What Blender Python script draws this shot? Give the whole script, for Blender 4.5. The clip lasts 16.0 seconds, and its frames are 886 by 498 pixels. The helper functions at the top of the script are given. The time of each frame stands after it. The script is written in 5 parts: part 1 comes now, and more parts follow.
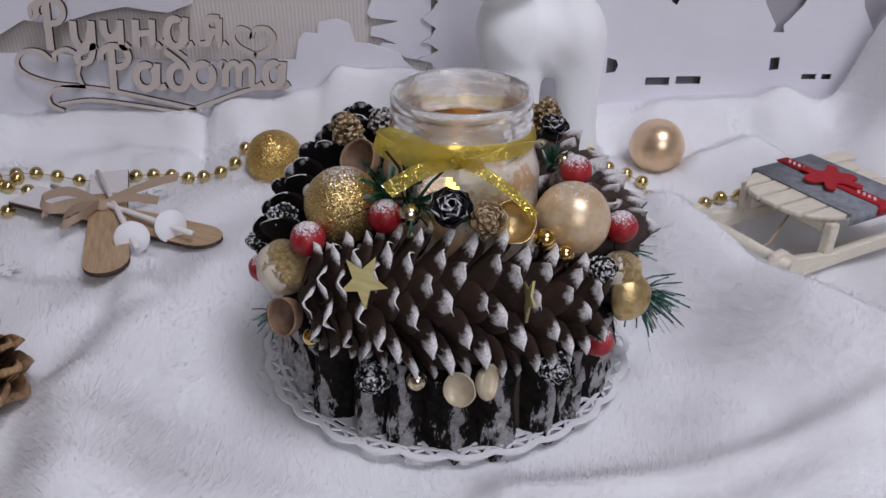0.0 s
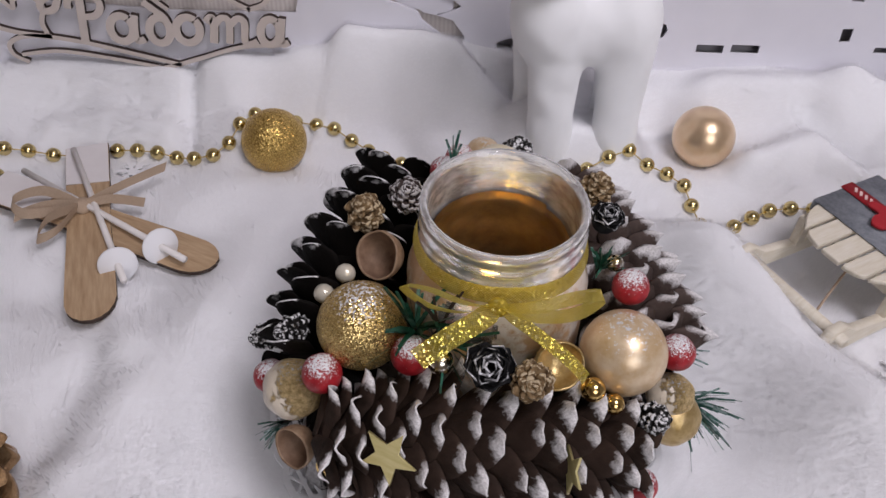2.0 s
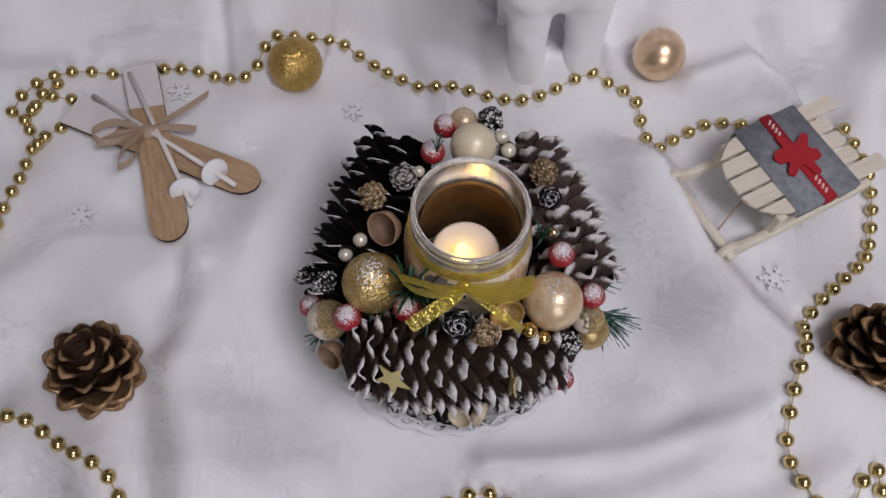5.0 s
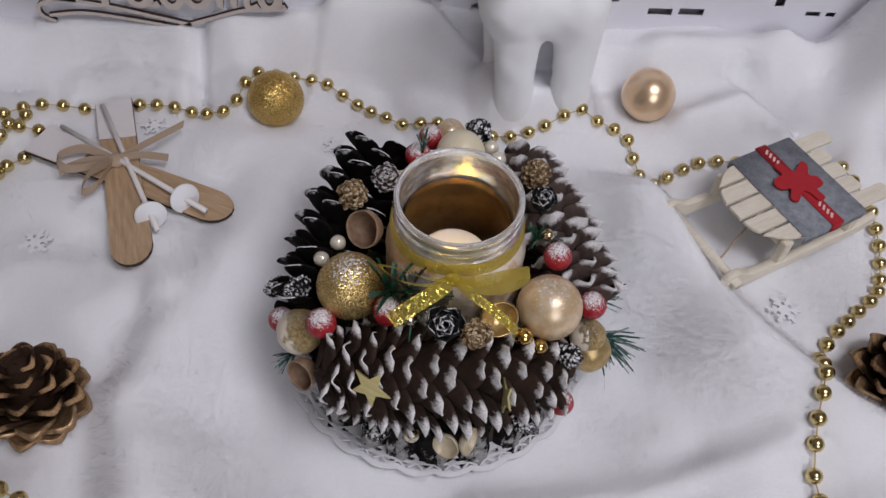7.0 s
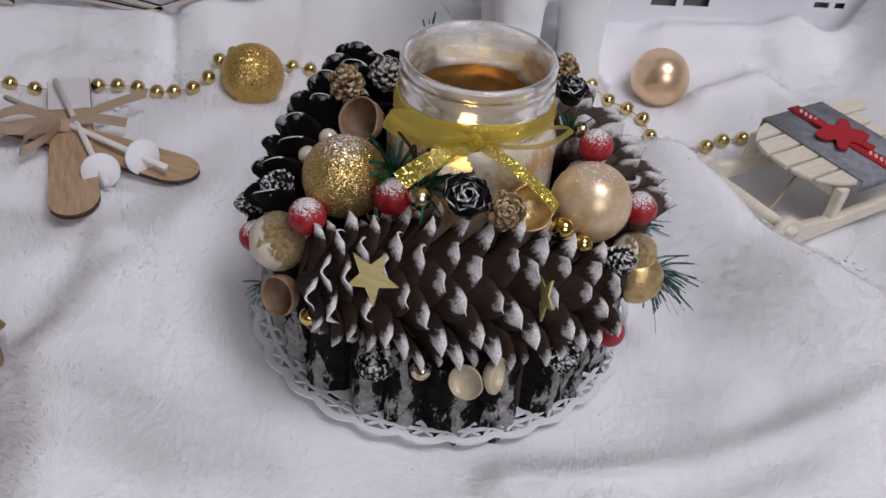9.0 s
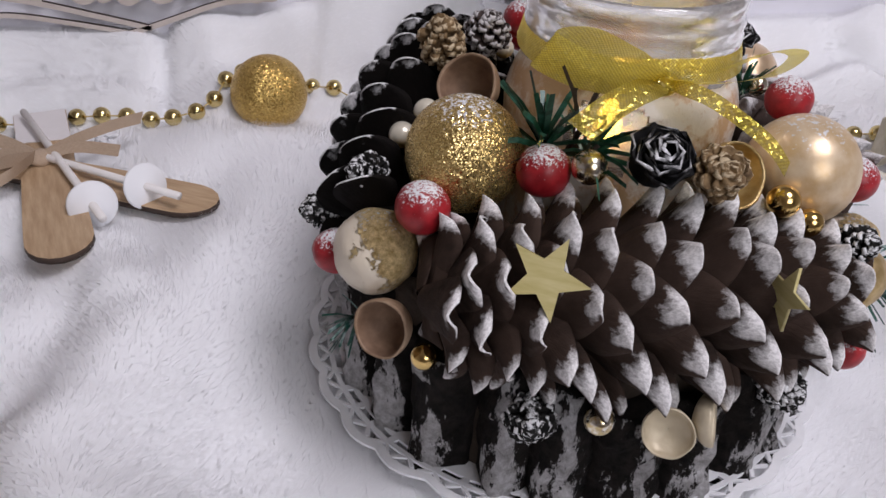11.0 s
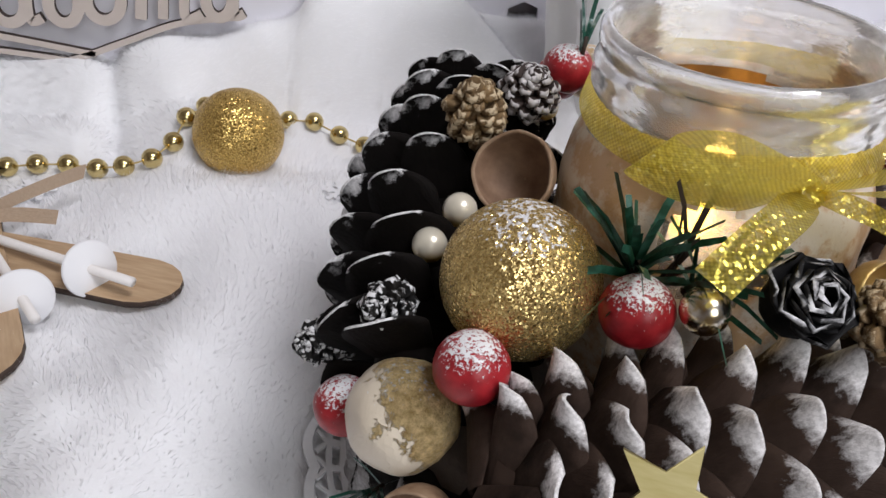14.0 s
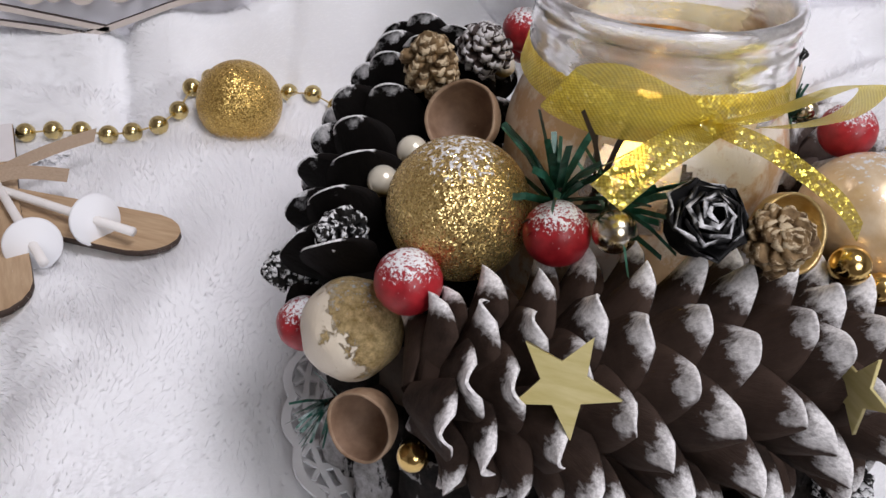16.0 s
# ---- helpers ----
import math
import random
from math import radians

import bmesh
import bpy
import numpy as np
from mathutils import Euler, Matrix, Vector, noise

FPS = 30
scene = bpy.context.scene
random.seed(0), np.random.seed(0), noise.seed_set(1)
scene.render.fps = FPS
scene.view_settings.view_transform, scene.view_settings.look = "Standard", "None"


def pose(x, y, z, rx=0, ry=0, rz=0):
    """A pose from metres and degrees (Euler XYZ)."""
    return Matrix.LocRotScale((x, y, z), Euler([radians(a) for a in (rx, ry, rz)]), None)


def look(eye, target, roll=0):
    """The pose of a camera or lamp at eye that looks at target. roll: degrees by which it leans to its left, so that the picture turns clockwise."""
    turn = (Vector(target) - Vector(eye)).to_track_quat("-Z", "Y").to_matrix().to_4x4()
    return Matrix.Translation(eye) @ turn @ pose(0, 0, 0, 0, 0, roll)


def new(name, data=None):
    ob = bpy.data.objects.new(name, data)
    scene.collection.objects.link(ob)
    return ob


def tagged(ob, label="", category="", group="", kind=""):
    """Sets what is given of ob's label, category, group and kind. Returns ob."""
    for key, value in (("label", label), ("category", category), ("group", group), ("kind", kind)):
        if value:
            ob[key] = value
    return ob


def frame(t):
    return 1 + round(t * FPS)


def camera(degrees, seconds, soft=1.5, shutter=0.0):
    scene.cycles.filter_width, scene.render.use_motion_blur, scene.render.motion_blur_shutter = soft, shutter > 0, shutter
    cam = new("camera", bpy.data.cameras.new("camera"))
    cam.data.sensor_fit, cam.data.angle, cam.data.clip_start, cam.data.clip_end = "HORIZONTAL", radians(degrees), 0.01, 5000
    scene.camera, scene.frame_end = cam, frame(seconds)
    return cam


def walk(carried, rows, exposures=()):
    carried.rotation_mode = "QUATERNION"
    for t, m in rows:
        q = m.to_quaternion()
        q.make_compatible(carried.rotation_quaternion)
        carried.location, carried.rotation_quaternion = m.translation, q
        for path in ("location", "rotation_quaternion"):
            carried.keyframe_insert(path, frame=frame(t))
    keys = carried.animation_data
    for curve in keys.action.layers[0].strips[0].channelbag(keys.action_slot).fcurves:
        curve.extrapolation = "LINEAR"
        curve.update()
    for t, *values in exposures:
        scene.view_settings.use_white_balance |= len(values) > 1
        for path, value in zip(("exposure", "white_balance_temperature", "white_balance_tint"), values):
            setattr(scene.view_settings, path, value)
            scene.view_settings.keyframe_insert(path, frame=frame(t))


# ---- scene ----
cam = camera(57.1, 16.0)
METRES, EYE_Z, TILT, LEAN, TURN = 1.0, 0.272, -30.0, 0.0, 0.0
ROWS = [
    (0.0, 0.0, 0.0, 0.0, -0.0, 0.0, -0.0),
    (0.5, -0.0125, 0.05, 0.0213, -0.34, -2.42, -0.47),
    (1.0, -0.0197, 0.073, 0.0587, -0.42, -4.6, -1.09),
    (1.5, -0.0199, 0.0769, 0.1042, -0.21, -7.64, -2.23),
    (2.0, -0.0214, 0.072, 0.1413, -0.43, -14.02, -2.05),
    (2.5, -0.0168, 0.0621, 0.1883, -0.0, -20.3, -1.87),
    (3.0, -0.011, 0.0517, 0.2247, 0.27, -26.88, -2.17),
    (5.5, -0.0095, -0.0111, 0.3314, 0.44, -33.7, -1.07),
    (6.0, -0.0109, -0.0021, 0.304, -0.02, -30.54, -0.48),
    (6.5, -0.0104, -0.0019, 0.2703, -0.53, -27.21, -1.06),
    (7.0, -0.0095, -0.011, 0.2267, -0.51, -23.23, -2.37),
    (7.5, -0.0105, -0.0166, 0.1853, 0.22, -20.47, -3.28),
    (8.0, -0.0069, -0.0174, 0.1364, -0.49, -16.9, -3.26),
    (10.5, -0.0779, 0.1138, -0.0019, -6.36, -4.28, 0.31),
    (11.0, -0.0885, 0.1429, 0.0091, -6.7, -3.87, 1.12),
    (11.5, -0.1003, 0.1663, 0.0152, -7.39, -4.38, 1.22),
    (12.0, -0.1014, 0.1859, 0.0193, -8.51, -4.79, 2.37),
    (12.5, -0.0987, 0.2039, 0.0228, -8.93, -5.29, 2.73),
    (13.0, -0.097, 0.2116, 0.0296, -9.16, -5.56, 2.69),
    (13.5, -0.0976, 0.2146, 0.0398, -9.18, -5.22, 2.3),
    (14.0, -0.0982, 0.2196, 0.0484, -9.14, -5.39, 2.22),
    (14.5, -0.0951, 0.2191, 0.0611, -9.28, -4.74, 2.07),
    (15.0, -0.0939, 0.2114, 0.0559, -9.11, -5.01, 2.07),
    (15.5, -0.0932, 0.2033, 0.0427, -8.41, -5.59, 1.81),
    (16.0, -0.081, 0.1921, 0.0327, -7.13, -5.59, 1.82),
]
walk(cam, [(t, pose(0, 0, EYE_Z, TILT, LEAN, TURN) @ pose(METRES * x, METRES * y, METRES * z, 90 + pitch, roll, yaw)) for t, x, y, z, yaw, pitch, roll in ROWS],
     [(0.0, -0.23, 6350, 11), (1.5, -0.07, 6650, 12), (3.0, -0.18, 6800, 13), (5.5, -0.32, 6680, 11), (8.0, -0.23, 6600, 9), (10.5, -0.02, 6600, 12), (12.5, 0.34, 6700, 6), (14.5, 0.34, 6700, 5), (15.5, 0.27, 6700, 8), (16.0, 0.33, 6700, 8)])

# ---------- light ----------
world = bpy.data.worlds.new("room_air")
world.use_nodes = True
world.node_tree.nodes["Background"].inputs[0].default_value = (0.9, 0.92, 1.0, 1)
world.node_tree.nodes["Background"].inputs[1].default_value = 0.05
scene.world = world


def area_lamp(name, m, size, watts, colour):
    data = bpy.data.lights.new(name, "AREA")
    data.shape, data.size, data.energy, data.color = "DISK", size, watts, colour
    ob = new(name, data)
    ob.matrix_world = m
    return ob


area_lamp("ceiling_lamp_light", look((0.46, -0.08, 1.42), (0.02, 0.52, 0.0)), 0.60, 12.8, (0.97, 0.95, 1.06))
# Added fill lamp from the front right; no window or fitting stands there.
area_lamp("window_light", look((0.5, -1.4, 1.05), (0.05, 0.6, 0.05)), 1.1, 12.0, (0.92, 0.94, 1.03))


# ---------- materials ----------
class Mat:
    """A small builder for node materials."""

    def __init__(self, name, colour=(0.8, 0.8, 0.8), rough=0.6, metal=0.0, **more):
        self.m = bpy.data.materials.new(name)
        self.m.use_nodes = True
        self.t = self.m.node_tree
        self.b = self.t.nodes["Principled BSDF"]
        self.set("Base Color", (*colour, 1)), self.set("Roughness", rough), self.set("Metallic", metal)
        for key, value in more.items():
            self.set(key.replace("_", " "), value)

    def set(self, key, value):
        self.b.inputs[key].default_value = value
        return self

    def node(self, kind, **values):
        n = self.t.nodes.new(kind)
        for key, value in values.items():
            n.inputs[key.replace("_", " ")].default_value = value
        return n

    def link(self, a, b):
        self.t.links.new(a, b)

    def coord(self, which="Object", scale=(1, 1, 1)):
        c, m = self.node("ShaderNodeTexCoord"), self.node("ShaderNodeMapping")
        m.inputs["Scale"].default_value = scale
        self.link(c.outputs[which], m.inputs["Vector"])
        return m.outputs["Vector"]

    def noise(self, scale, detail=4.0, rough=0.6, vec=None):
        n = self.node("ShaderNodeTexNoise", Scale=scale, Detail=detail, Roughness=rough)
        self.link(vec if vec is not None else self.coord(), n.inputs["Vector"])
        return n.outputs["Fac"]

    def voronoi(self, scale, vec=None, out="Color"):
        n = self.node("ShaderNodeTexVoronoi", Scale=scale)
        self.link(vec if vec is not None else self.coord(), n.inputs["Vector"])
        return n.outputs[out]

    def ramp(self, fac, *stops):
        r = self.node("ShaderNodeValToRGB")
        el = r.color_ramp.elements
        while len(el) < len(stops):
            el.new(0.5)
        for e, (p, c) in zip(el, stops):
            e.position = p
            e.color = (*c, 1) if len(c) == 3 else c
        self.link(fac, r.inputs["Fac"])
        return r.outputs["Color"]

    def mask(self, fac, low, high):
        n = self.node("ShaderNodeMapRange")
        n.inputs["From Min"].default_value, n.inputs["From Max"].default_value = low, high
        self.link(fac, n.inputs["Value"])
        return n.outputs["Result"]

    def math(self, op, a, b):
        n = self.t.nodes.new("ShaderNodeMath")
        n.operation = op
        for i, v in enumerate((a, b)):
            if isinstance(v, (int, float)):
                n.inputs[i].default_value = v
            else:
                self.link(v, n.inputs[i])
        return n.outputs[0]

    def mix(self, fac, a, b):
        n = self.t.nodes.new("ShaderNodeMix")
        n.data_type = "RGBA"
        for i, v in ((0, fac), (6, a), (7, b)):
            if isinstance(v, (int, float)):
                n.inputs[i].default_value = v
            elif isinstance(v, tuple):
                n.inputs[i].default_value = (*v, 1)
            else:
                self.link(v, n.inputs[i])
        return n.outputs[2]

    def colour(self, socket):
        self.link(socket, self.b.inputs["Base Color"])
        return self

    def rough(self, socket):
        self.link(socket, self.b.inputs["Roughness"])
        return self

    def bump(self, height, strength=0.3, dist=0.001):
        n = self.node("ShaderNodeBump", Strength=strength, Distance=dist)
        self.link(height, n.inputs["Height"])
        self.link(n.outputs["Normal"], self.b.inputs["Normal"])
        return self

    def random(self):
        return self.node("ShaderNodeObjectInfo").outputs["Random"]

    def axis(self, which, i):
        s = self.node("ShaderNodeSeparateXYZ")
        self.link(self.coord(which), s.inputs[0])
        return s.outputs[i]


def speckled_snow(k, base, amount, scale=900, up=0.35):
    """White spray snow that lies on what faces up, over a base colour."""
    geo = k.node("ShaderNodeNewGeometry")
    s = k.node("ShaderNodeSeparateXYZ")
    k.link(geo.outputs["Normal"], s.inputs[0])
    lift = k.mask(s.outputs[2], up, 1.0)
    grain = k.noise(scale, 3, 0.7)
    m = k.mask(k.math("ADD", k.math("MULTIPLY", lift, amount), grain), 0.78, 0.86)
    return k.mix(m, base, (0.82, 0.82, 0.84)), m


def plush(name, tone, nub):
    k = Mat(name, tone, 0.95)
    k.colour(k.mix(k.mask(k.noise(14, 5), 0.3, 0.75), tuple(c * 0.94 for c in tone), tone))
    k.bump(k.noise(420, 6, 0.75, k.coord("Object", (1, 0.6, 1))), nub, 0.001)
    k.set("Sheen Weight", 0.5), k.set("Sheen Roughness", 0.5)
    return k.m


FABRIC = plush("white_plush", (0.87, 0.87, 0.885), 0.02)
FLEECE = plush("white_fleece", (0.92, 0.93, 0.94), 0.04)
k = Mat("plush_fibre", (0.92, 0.92, 0.935), 0.9)
tr = k.node("ShaderNodeBsdfTranslucent")
tr.inputs[0].default_value = (0.93, 0.93, 0.945, 1)
ms = k.node("ShaderNodeMixShader")
ms.inputs[0].default_value = 0.62
k.link(k.b.outputs[0], ms.inputs[1]), k.link(tr.outputs[0], ms.inputs[2])
k.link(ms.outputs[0], k.t.nodes["Material Output"].inputs[0])
FIBRE = k.m


def scale_mat(name, dark, light, tip, reach=0.68, soft=0.10, sprayed=0.05):
    """Woody cone scale: local y runs from the root to the tip, which is sprayed with paint."""
    k = Mat(name, dark, 0.7).set("Specular IOR Level", 0.09)
    wood = k.mix(k.mask(k.noise(3.0, 5, 0.65), 0.3, 0.75), dark, light)
    wood = k.mix(k.math("MULTIPLY", k.random(), 0.5), wood, light)
    grain = k.noise(9, 5, 0.75)
    along = k.math("ADD", k.axis("Object", 1), k.math("MULTIPLY", k.math("SUBTRACT", grain, 0.5), 0.30))
    up = k.axis("Object", 2)
    along = k.math("ADD", along, k.math("MULTIPLY", up, 0.22))
    along = k.math("SUBTRACT", along, k.math("MULTIPLY", k.math("SUBTRACT", k.random(), 0.5), 0.12))
    m = k.mask(along, reach, reach + soft)
    speck = k.mask(k.noise(34, 3, 0.7), 0.42, 0.55)
    m = k.math("MULTIPLY", m, k.math("ADD", k.math("MULTIPLY", speck, 0.25), 0.75))
    geo, sep = k.node("ShaderNodeNewGeometry"), k.node("ShaderNodeSeparateXYZ")
    k.link(geo.outputs["Normal"], sep.inputs[0])
    m = k.math("MULTIPLY", m, k.mask(k.math("ADD", sep.outputs[2], k.math("MULTIPLY", k.math("SUBTRACT", grain, 0.5), 0.5)), sprayed, sprayed + 0.22))
    k.colour(k.mix(m, wood, tip))
    k.bump(k.noise(14, 5, 0.7, k.coord("Object", (3, 0.7, 1))), 0.5, 0.0008)
    return k.m


SCALE_FRONT = scale_mat("frosted_brown_scale", (0.005, 0.0033, 0.0026), (0.066, 0.042, 0.032), (0.86, 0.84, 0.84), 0.80, 0.11, -0.30)
SCALE_DARK = scale_mat("frosted_dark_scale", (0.0025, 0.002, 0.002), (0.009, 0.007, 0.006), (0.86, 0.85, 0.86), 0.87, 0.04, -0.20)
SCALE_RIGHT = scale_mat("frosted_tan_scale", (0.026, 0.018, 0.015), (0.105, 0.076, 0.066), (0.74, 0.72, 0.72), 0.80, 0.10, -0.35)
SCALE_LOOSE = scale_mat("gilded_scale", (0.010, 0.006, 0.004), (0.060, 0.032, 0.019), (0.50, 0.31, 0.16), 0.87, 0.16, -1.5)
k = Mat("gilded_low_scale", (0.30, 0.17, 0.085), 0.38, 0.55)
k.colour(k.mix(k.mask(k.noise(5, 4), 0.35, 0.7), (0.20, 0.11, 0.05), (0.62, 0.42, 0.24))).bump(k.noise(16, 4), 0.4, 0.0008)
SCALE_GILT = k.m


def alder_mat(name, dark, light, tip, level, ragged=0.9):
    k = Mat(name, dark, 0.7).set("Specular IOR Level", 0.2)
    wood = k.mix(k.mask(k.noise(260, 4), 0.35, 0.7), dark, light)
    att = k.node("ShaderNodeAttribute")
    att.attribute_name = "tipness"
    m = k.mask(k.math("ADD", att.outputs["Fac"], k.math("MULTIPLY", k.math("SUBTRACT", k.noise(420, 4, 0.7), 0.5), ragged)), level, level + 0.1)
    k.colour(k.mix(m, wood, tip)).bump(k.noise(900, 4), 0.4, 0.0003)
    return k.m


ALDER_GOLD = alder_mat("frosted_gold_alder", (0.08, 0.046, 0.022), (0.30, 0.20, 0.10), (0.52, 0.42, 0.28), 0.93)
ALDER_DARK = alder_mat("snowy_black_alder", (0.006, 0.006, 0.006), (0.02, 0.018, 0.016), (0.76, 0.76, 0.77), 0.925)
ALDER_GREY = alder_mat("frosted_brown_alder", (0.02, 0.014, 0.012), (0.07, 0.05, 0.045), (0.50, 0.48, 0.48), 0.86)
ROSE_MAT = alder_mat("white_edged_black_larch", (0.005, 0.005, 0.006), (0.016, 0.015, 0.015), (0.78, 0.78, 0.80), 0.97, 0.22)


def glints(k, cell, amount):
    """Tilts each glitter flake its own way."""
    geo = k.node("ShaderNodeNewGeometry")
    add = []
    for op, a, b in (("SUBTRACT", cell, (0.5, 0.5, 0.5)), ("SCALE", None, None), ("ADD", None, geo.outputs["Normal"]), ("NORMALIZE", None, None)):
        n = k.t.nodes.new("ShaderNodeVectorMath")
        n.operation = op
        k.link(a if a is not None else add[-1].outputs[0], n.inputs[0])
        if isinstance(b, tuple):
            n.inputs[1].default_value = b
        elif b is not None:
            k.link(b, n.inputs[1])
        if op == "SCALE":
            n.inputs["Scale"].default_value = amount
        add.append(n)
    k.link(add[-1].outputs[0], k.b.inputs["Normal"])


def glitter_mat(name, deep, bright, frost):
    k = Mat(name, bright, 0.35, 0.85)
    cell = k.voronoi(2300)
    sep = k.node("ShaderNodeSeparateXYZ")
    k.link(cell, sep.inputs[0])
    tone = k.mix(sep.outputs[0], deep, bright)
    tone, m = speckled_snow(k, tone, frost, 700, 0.45)
    k.colour(tone)
    k.link(k.math("MULTIPLY", k.math("SUBTRACT", 1.0, m), 0.8), k.b.inputs["Metallic"])
    k.rough(k.mask(sep.outputs[1], -0.35, 2.6))
    glints(k, cell, 0.85)
    return k.m


GLITTER = glitter_mat("gold_glitter", (0.30, 0.17, 0.035), (0.85, 0.60, 0.20), 0.0)
GLITTER_FROST = glitter_mat("frosted_gold_glitter", (0.42, 0.27, 0.08), (0.82, 0.62, 0.27), 0.31)
k = Mat("champagne_pearl", (0.82, 0.62, 0.40), 0.30, 0.75)
k.colour(k.mix(k.mask(k.noise(90, 4), 0.3, 0.7), (0.78, 0.55, 0.34), (0.84, 0.64, 0.43))).set("Coat Weight", 0.3)
PEARL = k.m
k = Mat("frosted_pearl", (0.78, 0.62, 0.42), 0.32, 0.35)
tone = k.mix(k.mask(k.noise(110, 5), 0.35, 0.7), (0.62, 0.43, 0.23), (0.80, 0.66, 0.48))
k.colour(speckled_snow(k, tone, 0.26, 500, 0.2)[0]).bump(k.noise(600, 3), 0.15, 0.0004)
PEARL_FROST = k.m
k = Mat("cream_pearl", (0.78, 0.71, 0.52), 0.35, 0.1)
k.colour(k.mix(k.noise(120, 3), (0.70, 0.60, 0.38), (0.82, 0.77, 0.62)))
CREAM = k.m
k = Mat("cream_gold_bead", (0.8, 0.75, 0.6), 0.25, 0.3)
gz = k.axis("Object", 2)
k.colour(k.mix(k.mask(k.math("ADD", gz, k.math("MULTIPLY", k.noise(300, 3), 0.002)), -0.0012, 0.0018), (0.62, 0.42, 0.12), (0.82, 0.77, 0.64)))
BEAD_CREAM = k.m
BEAD_GOLD = Mat("shiny_gold_bead", (0.74, 0.52, 0.20), 0.16, 1.0).m
GARLAND = Mat("garland_gold", (0.66, 0.53, 0.25), 0.2, 1.0).m
k = Mat("silver_gold_bead", (0.72, 0.66, 0.48), 0.2, 1.0)
k.colour(k.mix(k.mask(k.noise(350, 3), 0.4, 0.6), (0.60, 0.47, 0.24), (0.80, 0.78, 0.72)))
BEAD_SILVER = k.m
STRING = Mat("gold_thread", (0.55, 0.42, 0.18), 0.5, 0.3).m
k = Mat("frosted_red_berry", (0.45, 0.015, 0.02), 0.38)
tone = k.mix(k.mask(k.noise(220, 3), 0.35, 0.7), (0.26, 0.008, 0.014), (0.44, 0.022, 0.030))
col, m = speckled_snow(k, tone, 0.40, 1000, 0.05)
k.colour(col).bump(m, 0.5, 0.0006)
BERRY = k.m
k = Mat("gilded_nut", (0.62, 0.50, 0.33), 0.30, 0.2)
side = k.math("ADD", k.math("MULTIPLY", k.axis("Object", 0), 55.0), k.math("MULTIPLY", k.axis("Object", 2), 22.0))
flake = k.mask(k.math("ADD", side, k.math("MULTIPLY", k.math("SUBTRACT", k.noise(170, 6, 0.75), 0.5), 2.4)), -0.06, 0.06)
foil = k.mix(k.mask(k.noise(420, 4, 0.7), 0.35, 0.65), (0.46, 0.30, 0.11), (0.95, 0.76, 0.40))
tone = k.mix(flake, (0.72, 0.63, 0.50), foil)
k.colour(speckled_snow(k, tone, 0.24, 600, 0.3)[0])
k.link(k.math("MULTIPLY", flake, 0.6), k.b.inputs["Metallic"])
k.bump(k.math("MULTIPLY", k.noise(330, 5, 0.8), k.math("ADD", k.math("MULTIPLY", flake, 0.9), 0.1)), 1.0, 0.0034)
NUT = k.m
k = Mat("dry_nutshell", (0.30, 0.19, 0.11), 0.65)
k.colour(k.mix(k.mask(k.noise(160, 5), 0.3, 0.75), (0.20, 0.115, 0.065), (0.42, 0.30, 0.20))).bump(k.noise(500, 5), 0.4, 0.0005)
SHELL = k.m
k = Mat("nutshell_inside", (0.20, 0.12, 0.075), 0.7)
k.colour(k.mix(k.mask(k.noise(190, 5), 0.3, 0.75), (0.15, 0.085, 0.05), (0.27, 0.17, 0.11)))
SHELL_IN = k.m
k = Mat("gilded_nutshell", (0.55, 0.40, 0.18), 0.36, 0.75)
k.colour(k.mix(k.mask(k.noise(160, 5), 0.3, 0.75), (0.42, 0.28, 0.10), (0.72, 0.56, 0.30))).bump(k.noise(400, 5), 0.5, 0.0006)
SHELL_GOLD = k.m
k = Mat("pale_yellow_wood", (0.66, 0.56, 0.27), 0.6)
k.colour(k.mix(k.mask(k.noise(60, 4, 0.6, k.coord("Object", (1, 6, 1))), 0.3, 0.7), (0.50, 0.42, 0.16), (0.66, 0.58, 0.29)))
STAR = k.m

k = Mat("birch_bark", (0.03, 0.024, 0.02), 0.9).set("Specular IOR Level", 0.15)
dark = k.mix(k.mask(k.noise(120, 6, 0.7), 0.35, 0.7), (0.004, 0.0035, 0.0035), (0.036, 0.029, 0.025))
vec = k.coord("Object", (1.0, 1.0, 0.38))
big = k.noise(95, 7, 0.74, vec)
crest = k.mask(k.axis("Object", 1), -0.0045, -0.0125)
white = k.mix(k.mask(k.noise(210, 5, 0.75), 0.3, 0.72), (0.26, 0.24, 0.23), (0.80, 0.79, 0.80))
shift = k.math("ADD", k.math("MULTIPLY", k.math("SUBTRACT", k.random(), 0.5), 0.16), k.math("MULTIPLY", crest, 0.26))
k.colour(k.mix(k.mask(k.math("ADD", big, shift), 0.70, 0.74), dark, white)).bump(k.noise(190, 7, 0.8, k.coord("Object", (1.2, 1.2, 0.5))), 1.0, 0.0045)
BARK = k.m
k = Mat("pale_nutshell", (0.6, 0.5, 0.36), 0.45, 0.15)
k.colour(k.mix(k.noise(150, 5), (0.40, 0.32, 0.21), (0.70, 0.62, 0.46))).bump(k.noise(300, 4), 0.4, 0.0006)
SHELL_PALE = k.m
k = Mat("log_wood", (0.06, 0.042, 0.03), 0.85)
k.colour(k.mix(k.noise(90, 5), (0.02, 0.014, 0.010), (0.10, 0.07, 0.05))).bump(k.noise(200, 5), 0.6, 0.002)
LOG = k.m
k = Mat("lace_paper", (0.84, 0.84, 0.86), 0.85)
k.colour(k.mix(k.noise(300, 4), (0.78, 0.78, 0.80), (0.87, 0.87, 0.89))).bump(k.noise(1500, 3), 0.3, 0.0003)
LACE = k.m
k = Mat("green_tinsel", (0.02, 0.10, 0.06), 0.35)
